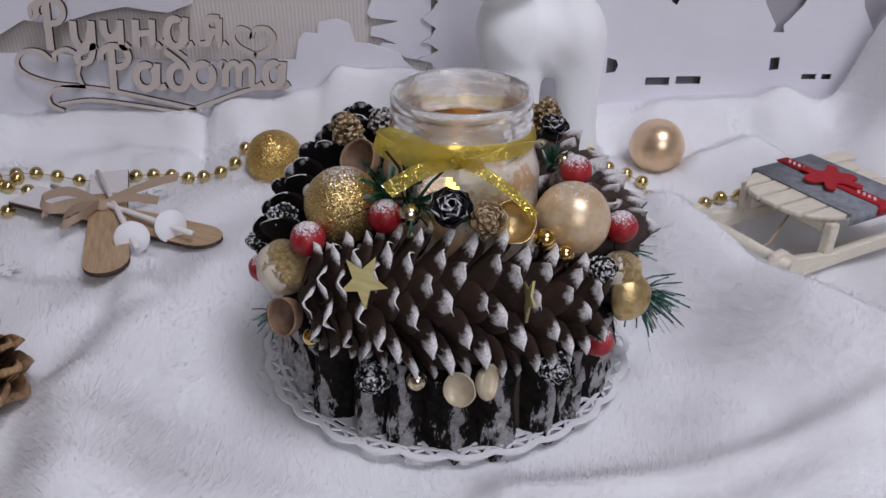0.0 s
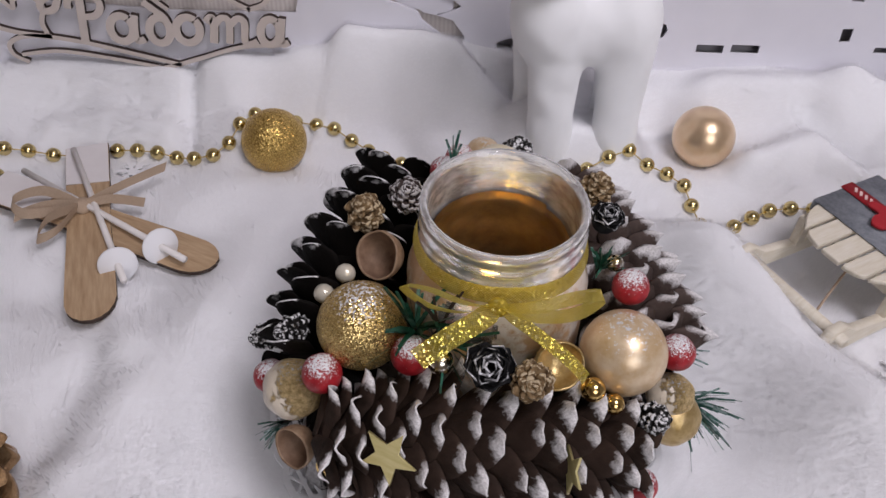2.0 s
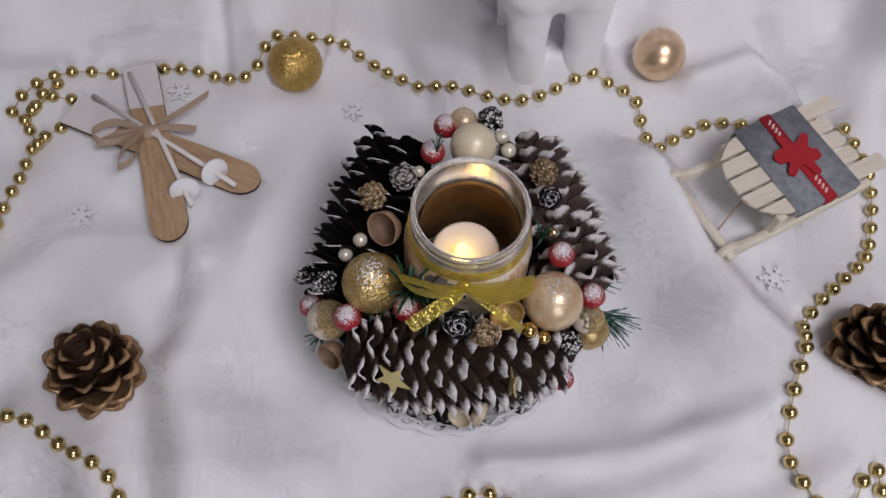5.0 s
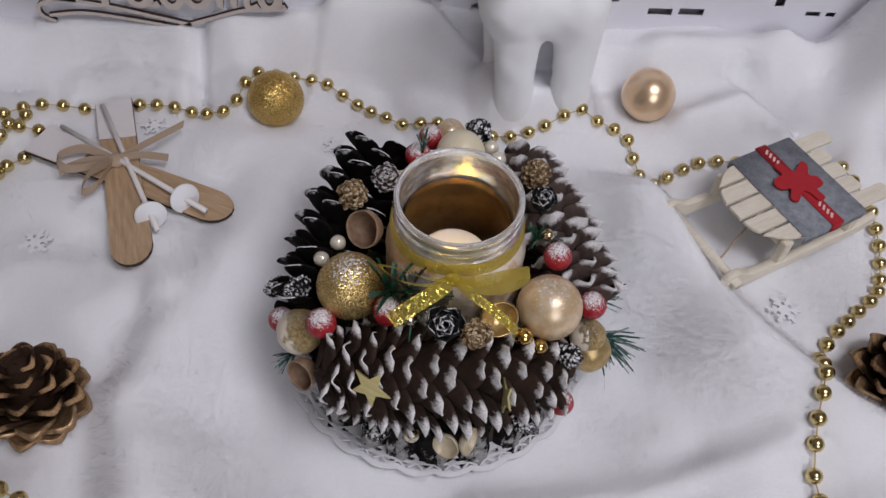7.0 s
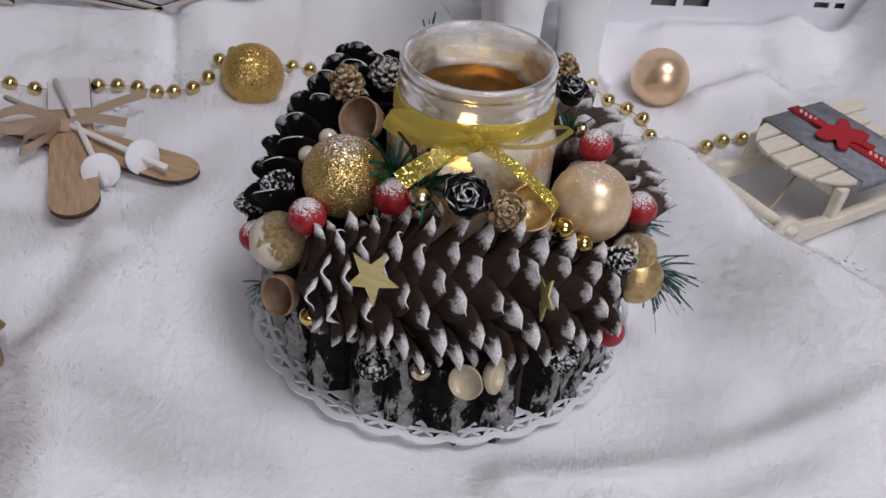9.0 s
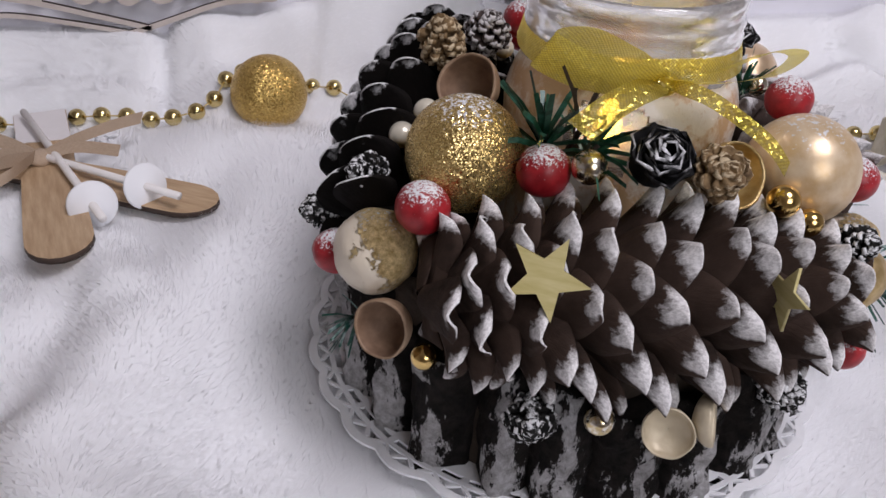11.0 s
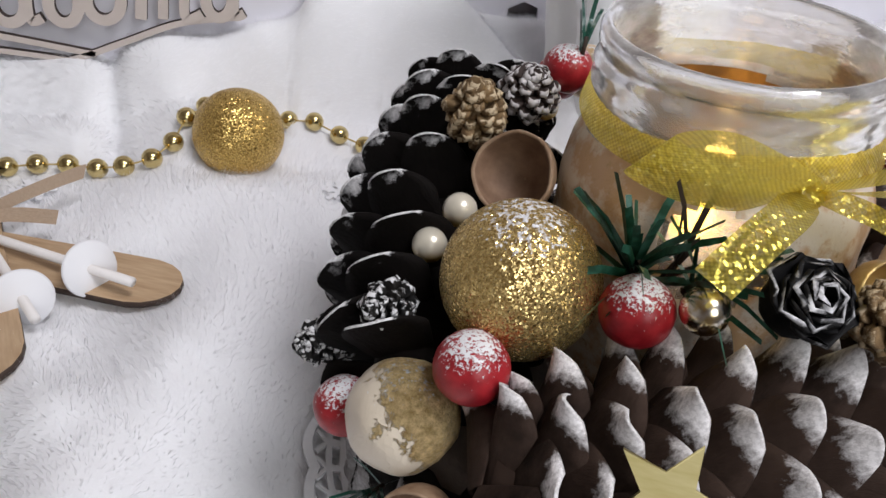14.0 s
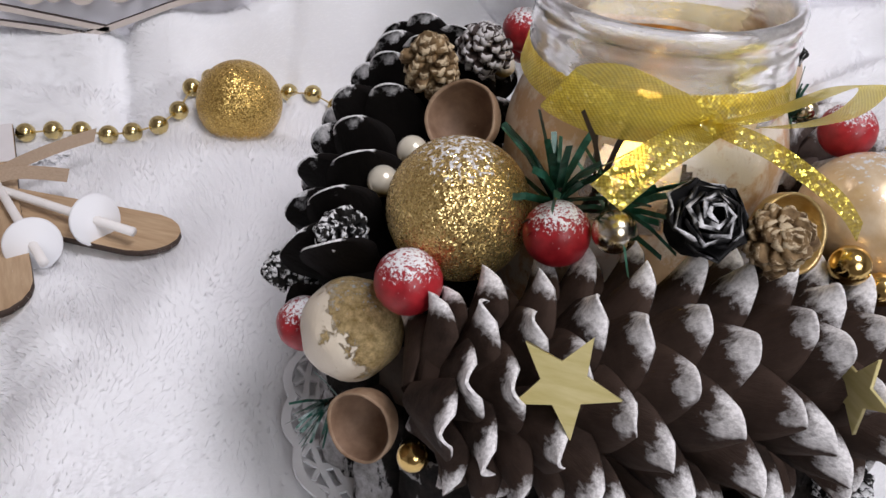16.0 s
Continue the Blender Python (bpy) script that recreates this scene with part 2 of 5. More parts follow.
k.colour(k.mix(k.mask(k.noise(240, 3), 0.45, 0.65), (0.006, 0.045, 0.022), (0.03, 0.13, 0.09)))
NEEDLE = k.m
k = Mat("frosted_teal_tinsel", (0.02, 0.12, 0.09), 0.4)
k.colour(k.mix(k.mask(k.noise(260, 3), 0.5, 0.68), (0.01, 0.075, 0.055), (0.34, 0.42, 0.42)))
NEEDLE_FROST = k.m
TWIG = Mat("dark_twig", (0.03, 0.018, 0.012), 0.8).m

k = Mat("jar_glass", (1, 1, 1), 0.06, 0.0)
k.set("Transmission Weight", 1.0), k.set("IOR", 1.45)
k.rough(k.mask(k.noise(120, 5, 0.7, k.coord("Object", (1, 1, 3))), 0.36, 2.2)).bump(k.noise(160, 4, 0.6, k.coord("Object", (0.5, 0.5, 2.0))), 0.35, 0.0010)
frost = k.node("ShaderNodeBsdfDiffuse")
frost.inputs[0].default_value = (0.85, 0.86, 0.87, 1)
ms = k.node("ShaderNodeMixShader")
k.link(k.math("ADD", k.math("MULTIPLY", k.mask(k.noise(70, 5, 0.6, k.coord("Object", (1.0, 1.0, 2.6))), 0.42, 0.75), 0.26), 0.13), ms.inputs[0])
k.link(k.b.outputs[0], ms.inputs[1]), k.link(frost.outputs[0], ms.inputs[2])
k.link(ms.outputs[0], k.t.nodes["Material Output"].inputs[0])
GLASS = k.m
k = Mat("crackled_gilt_paper", (0.74, 0.58, 0.42), 0.35, 0.1)
patch = k.mask(k.noise(62, 5, 0.68), 0.43, 0.53)
pap = k.mix(patch, (0.66, 0.43, 0.24), (0.89, 0.81, 0.71))
k.colour(k.mix(k.mask(k.noise(230, 6, 0.8), 0.58, 0.68), pap, (0.50, 0.31, 0.14))).bump(k.noise(160, 5, 0.7), 0.6, 0.001)
k.set("Coat Weight", 0.6), k.set("Coat Roughness", 0.15)
tr = k.node("ShaderNodeBsdfTranslucent")
tr.inputs[0].default_value = (0.80, 0.58, 0.34, 1)
ms = k.node("ShaderNodeMixShader")
ms.inputs[0].default_value = 0.14
k.link(k.b.outputs[0], ms.inputs[1]), k.link(tr.outputs[0], ms.inputs[2])
k.link(ms.outputs[0], k.t.nodes["Material Output"].inputs[0])
PAPER = k.m
# Brown-gold tone of the paper wrap as seen from inside the jar.
k = Mat("gilt_wrap_inside", (0.30, 0.19, 0.10), 0.34, 0.7)
k.colour(k.mix(k.mask(k.noise(70, 5), 0.3, 0.7), (0.16, 0.09, 0.035), (0.34, 0.20, 0.075))).bump(k.noise(120, 4), 0.3, 0.001)
WRAP_INSIDE = k.m
k = Mat("gold_organza", (0.80, 0.68, 0.12), 0.22, 0.75)
cell = k.node("ShaderNodeSeparateXYZ")
flakes = k.voronoi(1400)
k.link(flakes, cell.inputs[0])
k.colour(k.mix(k.mask(cell.outputs[0], 0.7, 1.0), (0.86, 0.71, 0.12), (0.97, 0.90, 0.46)))
glints(k, flakes, 0.9)
uv = k.node("ShaderNodeUVMap")
weave = k.node("ShaderNodeTexChecker", Scale=1.0)
mp = k.node("ShaderNodeMapping")
mp.inputs["Scale"].default_value = (1600, 1600, 1)
k.link(uv.outputs[0], mp.inputs["Vector"]), k.link(mp.outputs[0], weave.inputs["Vector"])
ev = k.node("ShaderNodeSeparateXYZ")
k.link(uv.outputs[0], ev.inputs[0])
tp, ms = k.node("ShaderNodeBsdfTransparent"), k.node("ShaderNodeMixShader")
tp.inputs[0].default_value = (0.97, 0.92, 0.60, 1)
tl, m2 = k.node("ShaderNodeBsdfTranslucent"), k.node("ShaderNodeMixShader")
tl.inputs[0].default_value = (0.88, 0.76, 0.20, 1)
m2.inputs[0].default_value = 0.48
k.link(k.b.outputs[0], m2.inputs[1]), k.link(tl.outputs[0], m2.inputs[2])
k.link(k.math("ADD", k.math("MULTIPLY", weave.outputs["Fac"], 0.30), 0.12), ms.inputs[0])
k.link(m2.outputs[0], ms.inputs[1]), k.link(tp.outputs[0], ms.inputs[2])
k.link(ms.outputs[0], k.t.nodes["Material Output"].inputs[0])
ORGANZA = k.m
k = Mat("tea_light_wax", (0.86, 0.80, 0.70), 0.45)
k.set("Subsurface Weight", 0.4), k.set("Subsurface Radius", (0.006, 0.004, 0.002))
WAX = k.m
k = Mat("lit_flame", (1.0, 0.8, 0.3), 0.4)
k.set("Emission Color", (1.0, 0.60, 0.10, 1)), k.set("Emission Strength", 7.0)
FLAME = k.m

k = Mat("ski_plywood", (0.50, 0.34, 0.20), 0.55)
k.colour(k.mix(k.mask(k.noise(50, 6, 0.6, k.coord("Object", (7, 0.8, 2))), 0.3, 0.72), (0.36, 0.23, 0.125), (0.56, 0.40, 0.25)))
PLY = k.m
BURNT = Mat("burnt_edge", (0.045, 0.026, 0.018), 0.8).m
k = Mat("ski_white_paint", (0.76, 0.72, 0.72), 0.6)
k.colour(k.mix(k.noise(80, 4), (0.70, 0.66, 0.66), (0.80, 0.77, 0.77)))
SKIWHITE = k.m
k = Mat("sign_plywood", (0.60, 0.52, 0.46), 0.65)
geo = k.node("ShaderNodeNewGeometry")
sx = k.node("ShaderNodeSeparateXYZ")
k.link(geo.outputs["Normal"], sx.inputs[0])
front = k.mask(k.math("ABSOLUTE", sx.outputs[1], 0), 0.45, 0.6)
k.colour(k.mix(front, (0.035, 0.02, 0.016), k.mix(k.noise(60, 5, 0.6, k.coord("Object", (1, 1, 8))), (0.52, 0.45, 0.41), (0.64, 0.57, 0.52))))
SIGN = k.m
k = Mat("white_wood_pole", (0.80, 0.76, 0.74), 0.5)
k.colour(k.mix(k.noise(120, 3), (0.72, 0.68, 0.64), (0.84, 0.81, 0.80)))
POLE = k.m
FELTW = Mat("white_felt_disc", (0.84, 0.84, 0.86), 0.95).m
k = Mat("linen_ribbon", (0.42, 0.31, 0.22), 0.85)
k.colour(k.mix(k.noise(900, 2, 0.5, k.coord("Object", (1, 4, 1))), (0.33, 0.24, 0.165), (0.50, 0.38, 0.28)))
LINEN = k.m
k = Mat("cream_painted_wood", (0.76, 0.70, 0.58), 0.6)
k.colour(k.mix(k.mask(k.noise(70, 5, 0.6, k.coord("Object", (1, 7, 4))), 0.3, 0.75), (0.68, 0.61, 0.48), (0.80, 0.75, 0.65)))
SLEDW = k.m
k = Mat("grey_felt", (0.25, 0.26, 0.29), 0.95)
k.colour(k.mix(k.mask(k.noise(130, 6, 0.75), 0.32, 0.7), (0.16, 0.175, 0.20), (0.34, 0.355, 0.39))).bump(k.noise(900, 3), 0.5, 0.0006)
FELTG = k.m
k = Mat("red_felt", (0.42, 0.012, 0.022), 0.9)
k.colour(k.mix(k.noise(400, 4), (0.33, 0.008, 0.016), (0.48, 0.02, 0.03))).bump(k.noise(1000, 3), 0.5, 0.0005)
FELTR = k.m
STITCH = Mat("pale_pink_stitch", (0.75, 0.50, 0.48), 0.8).m
k = Mat("white_card", (0.70, 0.69, 0.73), 0.7)
k.colour(k.mix(k.mask(k.noise(9, 4), 0.3, 0.7), (0.72, 0.71, 0.76), (0.79, 0.78, 0.83))).bump(k.noise(400, 3), 0.1, 0.0003)
CARD = k.m
k = Mat("card_behind", (0.42, 0.40, 0.43), 0.8)
k.colour(k.mix(k.noise(12, 4), (0.38, 0.36, 0.39), (0.46, 0.44, 0.47)))
CARD_BACK = k.m
k = Mat("ribbed_beige_card", (0.52, 0.46, 0.42), 0.8)
w = k.node("ShaderNodeTexWave", Scale=95.0, Distortion=0.6)
k.link(k.coord(), w.inputs["Vector"])
k.colour(k.mix(w.outputs["Fac"], (0.62, 0.56, 0.53), (0.70, 0.65, 0.61))).bump(w.outputs["Fac"], 0.25, 0.0006)
RIBBED = k.m
BEAD_EYE = Mat("black_bead_eye", (0.006, 0.006, 0.007), 0.12).m
k = Mat("room_plaster", (0.62, 0.58, 0.55), 0.9)
k.colour(k.mix(k.noise(3, 5), (0.58, 0.54, 0.51), (0.66, 0.62, 0.59)))
PLASTER = k.m
k = Mat("room_boards", (0.22, 0.14, 0.09), 0.5)
k.colour(k.mix(k.noise(4, 5, 0.6, k.coord("Object", (1, 9, 1))), (0.17, 0.10, 0.06), (0.27, 0.18, 0.11)))
BOARDS = k.m


# ---------- builders ----------
WM = {}


def thing(name, m, label, category, group="", kind=""):
    """An Empty at the base of a thing, to carry its parts."""
    ob = new(name)
    ob.empty_display_size = 0.01
    ob.matrix_world = m
    WM[ob] = m.copy()
    return tagged(ob, label, category, group, kind)


def as_mesh(bm, name, smooth=True):
    me = bpy.data.meshes.new(name)
    bm.to_mesh(me)
    bm.free()
    if smooth:
        me.shade_smooth()
    return me


def put(name, me, material, parent=None, label="", m=None):
    """Links mesh data as one object; m is its pose in the world."""
    if material is not None and not me.materials:
        for one in material if isinstance(material, tuple) else (material,):
            me.materials.append(one)
    ob = new(name, me)
    m = m if m is not None else Matrix()
    WM[ob] = m.copy()
    if parent is not None:
        ob.parent = parent
        ob.matrix_basis = WM[parent].inverted() @ m
    else:
        ob.matrix_world = m
    return tagged(ob, label)


def part(name, bm, material, parent, label="", m=None, smooth=True):
    return put(name, as_mesh(bm, name, smooth), material, parent, label, m)


def bm_box(sx, sy, sz, centre=(0, 0, 0), bevel=0.0, bm=None):
    bm = bm or bmesh.new()
    made = bmesh.ops.create_cube(bm, size=1)["verts"]
    for v in made:
        v.co = Vector((v.co.x * sx, v.co.y * sy, v.co.z * sz)) + Vector(centre)
    if bevel:
        bmesh.ops.bevel(bm, geom=list({e for v in made for e in v.link_edges}), offset=bevel, segments=2, affect="EDGES")
    return bm


def bm_ball(r, seg=24, squash=(1, 1, 1), rough=0.0, freq=80, seed=0.0):
    bm = bmesh.new()
    bmesh.ops.create_uvsphere(bm, u_segments=seg, v_segments=seg * 2 // 3, radius=r)
    for v in bm.verts:
        n = noise.noise(v.co * freq + Vector((seed, 0, 0))) if rough else 0
        v.co = Vector((v.co.x * squash[0], v.co.y * squash[1], v.co.z * squash[2])) * (1 + rough * n)
    return bm


def bm_lathe(profile, seg=48, closed=False, bm=None):
    bm = bm or bmesh.new()
    rings = []
    for r, z in profile:
        rings.append([bm.verts.new((r * math.cos(2 * math.pi * i / seg), r * math.sin(2 * math.pi * i / seg), z)) for i in range(seg)])
    pairs = list(zip(rings, rings[1:])) + ([(rings[-1], rings[0])] if closed else [])
    for a, b in pairs:
        for i in range(seg):
            bm.faces.new((a[i], a[(i + 1) % seg], b[(i + 1) % seg], b[i]))
    return bm


def bm_tube(points, radius, seg=8, bm=None):
    """A round rod along a line of points."""
    bm = bm or bmesh.new()
    pts = [Vector(p) for p in points]
    rings = []
    for i, p in enumerate(pts):
        d = (pts[min(i + 1, len(pts) - 1)] - pts[max(i - 1, 0)]).normalized()
        side = d.cross(Vector((0.13, 0.2, 1))).normalized()
        up = side.cross(d)
        r = radius(i / (len(pts) - 1)) if callable(radius) else radius
        rings.append([bm.verts.new(p + r * (math.cos(2 * math.pi * j / seg) * side + math.sin(2 * math.pi * j / seg) * up)) for j in range(seg)])
    for a, b in zip(rings, rings[1:]):
        for j in range(seg):
            bm.faces.new((a[j], a[(j + 1) % seg], b[(j + 1) % seg], b[j]))
    bm.faces.new(rings[0][::-1]), bm.faces.new(rings[-1])
    return bm


def smooth_line(points, per=6, closed=False):
    """A Catmull-Rom line through a few points."""
    p = [Vector(q) for q in points]
    out = []
    n = len(p)
    for i in range(n if closed else n - 1):
        a, b, c, d = (p[(i + j) % n] if closed else p[min(max(i + j, 0), n - 1)] for j in (-1, 0, 1, 2))
        for s in range(per):
            t = s / per
            out.append(0.5 * (2 * b + (c - a) * t + (2 * a - 5 * b + 4 * c - d) * t * t + (3 * b - a - 3 * c + d) * t ** 3))
    if not closed:
        out.append(p[-1])
    return out


def bm_plate(outlines, thick):
    """A flat sheet from 2D outlines (x, y): the first is the edge, the others holes; thick along z, centred."""
    cu = bpy.data.curves.new("outline", "CURVE")
    cu.dimensions, cu.fill_mode, cu.extrude = "2D", "BOTH", thick / 2
    for line in outlines:
        s = cu.splines.new("POLY")
        s.points.add(len(line) - 1)
        for q, (x, y) in zip(s.points, line):
            q.co = (x, y, 0, 1)
        s.use_cyclic_u = True
    tmp = bpy.data.objects.new("outline", cu)
    me = bpy.data.meshes.new_from_object(tmp)
    bm = bmesh.new()
    bm.from_mesh(me)
    bpy.data.objects.remove(tmp), bpy.data.curves.remove(cu), bpy.data.meshes.remove(me)
    bmesh.ops.remove_doubles(bm, verts=bm.verts, dist=1e-6)
    return bm


def bm_strip2d(points, width, thick, bm=None):
    """A flat bar of a given width that follows a 2D line (x, y), thick along z."""
    bm = bm or bmesh.new()
    pts = [Vector((p[0], p[1], 0)) for p in points]
    rows = []
    for i, p in enumerate(pts):
        d = (pts[min(i + 1, len(pts) - 1)] - pts[max(i - 1, 0)]).normalized()
        n = Vector((-d.y, d.x, 0)) * (width(i / (len(pts) - 1)) if callable(width) else width) / 2
        rows.append([bm.verts.new(p + n + Vector((0, 0, thick / 2))), bm.verts.new(p - n + Vector((0, 0, thick / 2))),
                     bm.verts.new(p - n - Vector((0, 0, thick / 2))), bm.verts.new(p + n - Vector((0, 0, thick / 2)))])
    for a, b in zip(rows, rows[1:]):
        for j in range(4):
            bm.faces.new((a[j], a[(j + 1) % 4], b[(j + 1) % 4], b[j]))
    bm.faces.new(rows[0][::-1]), bm.faces.new(rows[-1])
    bmesh.ops.recalc_face_normals(bm, faces=bm.faces)
    return bm


def bm_ribbon(points, ups, width, bm=None):
    """A soft band through points; ups give the direction across it. UVs in metres."""
    bm = bm or bmesh.new()
    uv = bm.loops.layers.uv.verify()
    pts, dist, rows = [Vector(p) for p in points], 0.0, []
    for i, p in enumerate(pts):
        dist += (p - pts[i - 1]).length if i else 0
        u = Vector(ups[i] if isinstance(ups, list) else ups).normalized()
        w = width(i / (len(pts) - 1)) if callable(width) else width
        rows.append([(bm.verts.new(p + u * w * (j / 4 - 0.5)), (dist, w * j / 4)) for j in range(5)])
    for a, b in zip(rows, rows[1:]):
        for j in range(4):
            q = (a[j], a[j + 1], b[j + 1], b[j])
            f = bm.faces.new([v for v, _ in q])
            for loop, (_, co) in zip(f.loops, q):
                loop[uv].uv = co
    return bm


def step(a, b, x):
    t = min(max((x - a) / (b - a), 0.0), 1.0)
    return t * t * (3 - 2 * t)


def aim(a, b, roll=0.0):
    """A pose at a whose z axis points at b."""
    d = Vector(b) - Vector(a)
    return Matrix.Translation(a) @ d.to_track_quat("Z", "Y").to_matrix().to_4x4() @ Matrix.Rotation(roll, 4, "Z")


# ---------- the cloth ----------
def near_line(x, y, line):
    """Distance from a point to a line of points, and the side of it."""
    best, side = 9.0, 1.0
    for (ax, ay), (bx, by) in zip(line, line[1:]):
        dx, dy = bx - ax, by - ay
        t = min(max(((x - ax) * dx + (y - ay) * dy) / (dx * dx + dy * dy), 0.0), 1.0)
        d = math.hypot(x - ax - t * dx, y - ay - t * dy)
        if d < best:
            best, side = d, (1.0 if dx * (y - ay) - dy * (x - ax) > 0 else -1.0)
    return best, side


RIDGES = [  # line, height, half width (or one for each side)
    (((0.144, 0.550), (0.152, 0.530), (0.166, 0.500), (0.186, 0.440), (0.214, 0.385), (0.262, 0.335), (0.33, 0.30)), 0.026, (0.050, 0.021)),
    (((-0.085, 0.668), (-0.053, 0.663), (-0.011, 0.655), (0.022, 0.638), (0.050, 0.616)), 0.020, 0.016),
    (((0.185, 0.650), (0.235, 0.645), (0.270, 0.640)), 0.016, 0.022),
    (((0.292, 0.664), (0.316, 0.627), (0.328, 0.590), (0.350, 0.560)), 0.015, 0.020),
    (((-0.150, 0.610), (-0.170, 0.640), (-0.185, 0.68)), 0.012, 0.020),
    (((-0.40, 0.645), (-0.30, 0.640), (-0.215, 0.645)), 0.004, 0.022),
    (((0.205, 0.595), (0.250, 0.607), (0.290, 0.590)), 0.014, 0.014),
    (((0.33, 0.655), (0.365, 0.630), (0.395, 0.57)), 0.010, 0.018),
    (((-0.30, 0.62), (-0.26, 0.63), (-0.22, 0.62)), 0.006, 0.014),
    (((-0.225, 0.41), (-0.265, 0.375), (-0.33, 0.39)), 0.006, 0.022),
    (((0.05, 0.235), (0.12, 0.245), (0.20, 0.285)), 0.010, 0.018),
    (((0.03, 0.275), (0.11, 0.278), (0.175, 0.30), (0.22, 0.31)), 0.008, 0.012),
    (((0.12, 0.22), (0.20, 0.235), (0.27, 0.27)), 0.009, 0.016),
    (((-0.30, 0.30), (-0.25, 0.27), (-0.215, 0.22)), 0.008, 0.016),
    (((-0.26, 0.50), (-0.21, 0.46), (-0.19, 0.42)), 0.007, 0.014),
]
EDGE = ((-0.118, 0.60), (-0.147, 0.504), (-0.163, 0.442), (-0.193, 0.385), (-0.205, 0.340), (-0.186, 0.270), (-0.18, 0.15))
CREASES = [  # line, depth, half width
    (((-0.197, 0.60), (-0.203, 0.632), (-0.206, 0.68)), 0.010, 0.006),
    (((0.02, 0.245), (0.09, 0.262), (0.17, 0.315)), 0.004, 0.010),
    (((-0.06, 0.655), (-0.035, 0.60), (-0.02, 0.57)), 0.006, 0.012),
    (((0.256, 0.638), (0.280, 0.614), (0.304, 0.584), (0.318, 0.566)), 0.022, 0.010),
    (((0.338, 0.672), (0.344, 0.631), (0.352, 0.594), (0.366, 0.57)), 0.018, 0.016),
    (((0.008, 0.674), (0.034, 0.660), (0.062, 0.636)), 0.014, 0.009),
    (((0.166, 0.545), (0.184, 0.500), (0.205, 0.445), (0.236, 0.395), (0.29, 0.355)), 0.006, 0.018),
    (((-0.21, 0.35), (-0.208, 0.28), (-0.20, 0.17)), 0.003, 0.014),
]


def cloth_height(x, y):
    r = math.hypot((x - 0.006) / 0.153, (y - 0.388) / 0.148)
    h = -0.016 * (1 - step(0.72, 1.35, r)) - 0.011 + 0.007 * step(0.50, 0.59, y)
    h += (0.040 - 0.018 * (1 - step(-0.195, -0.125, x)) - 0.014 * step(0.13, 0.18, x)) * step(0.634, 0.670, y) * (1 - 0.35 * step(0.0, 0.08, x) * (1 - step(0.12, 0.2, x)))
    h += 0.030 * step(0.580, 0.604, y) * step(0.02, 0.055, x) * (1 - step(0.108, 0.138, x)) * (1 - 0.8 * step(0.622, 0.668, y))
    h -= 0.010 * (1 - step(0.14, 0.30, y))
    for line, high, wide in RIDGES:
        d, side = near_line(x, y, line)
        if isinstance(wide, tuple):
            wide, high = wide[0] if side < 0 else wide[1], high * (1 - step(0.505, 0.552, y))
        h += 1.25 * high * math.exp(-(d / wide) ** 2)
    for line, deep, wide in CREASES:
        d, _ = near_line(x, y, line)
        h -= deep * math.exp(-(d / wide) ** 2)
    for bx, by in ((-0.1335, 0.597), (0.1742, 0.6166)):
        h -= 0.005 * math.exp(-((x - bx) ** 2 + (y - by) ** 2) / 0.0003)
    h -= 0.017 * math.exp(-((x + 0.100) / 0.055) ** 2 - ((y - 0.612) / 0.036) ** 2)
    d, side = near_line(x, y, EDGE)
    h += 0.025 * step(-0.030, 0.026, d * side + 0.008 * noise.noise(Vector((x * 18, y * 18, 6.1)))) * math.exp(-(d / 0.055) ** 2) * (0.35 + 0.65 * math.exp(-((y - 0.32) / 0.18) ** 2))
    h += 0.115 * math.exp(-((x - 0.394) / 0.056) ** 4 - ((y - 0.632) / 0.056) ** 4)
    away = step(0.75, 1.1, r)
    calm = away * (1 - math.exp(-((x + 0.225) / 0.085) ** 2 - ((y - 0.52) / 0.085) ** 2)) * (1 - math.exp(-((x - 0.25) / 0.10) ** 2 - ((y - 0.50) / 0.08) ** 2))
    p = Vector((x, y, 0))
    h += (0.003 + 0.010 * away) * noise.noise(Vector((p.x * 9 + p.y * 5, p.y * 13 - p.x * 4, 1.7))) + 0.0008 * noise.noise(p * 34 + Vector((3, 1, 0)))
    h += 0.0060 * calm * noise.noise(Vector((p.x * 21 + p.y * 9, p.y * 15 - p.x * 11, 4.4))) + 0.0045 * calm * (0.5 - abs(noise.noise(Vector((p.x * 13 - p.y * 8, p.y * 19 + p.x * 5, 9.2)))))
    return h


height = cloth_height


X0, X1, Y0, Y1, CELL = -0.62, 0.62, 0.05, 0.712, 0.004
nx, ny = int((X1 - X0) / CELL) + 1, int((Y1 - Y0) / CELL) + 1
verts = [(X0 + i * CELL, Y0 + j * CELL, cloth_height(X0 + i * CELL, Y0 + j * CELL)) for j in range(ny) for i in range(nx)]
faces = [(j * nx + i, j * nx + i + 1, (j + 1) * nx + i + 1, (j + 1) * nx + i) for j in range(ny - 1) for i in range(nx - 1)]
me = bpy.data.meshes.new("plush_cloth")
me.from_pydata(verts, [], faces)
me.shade_smooth()
cloth = put("plush_cloth", me, FABRIC)
tagged(cloth, "soft white plush blanket draped in folds over the table", "blanket", kind="structure")

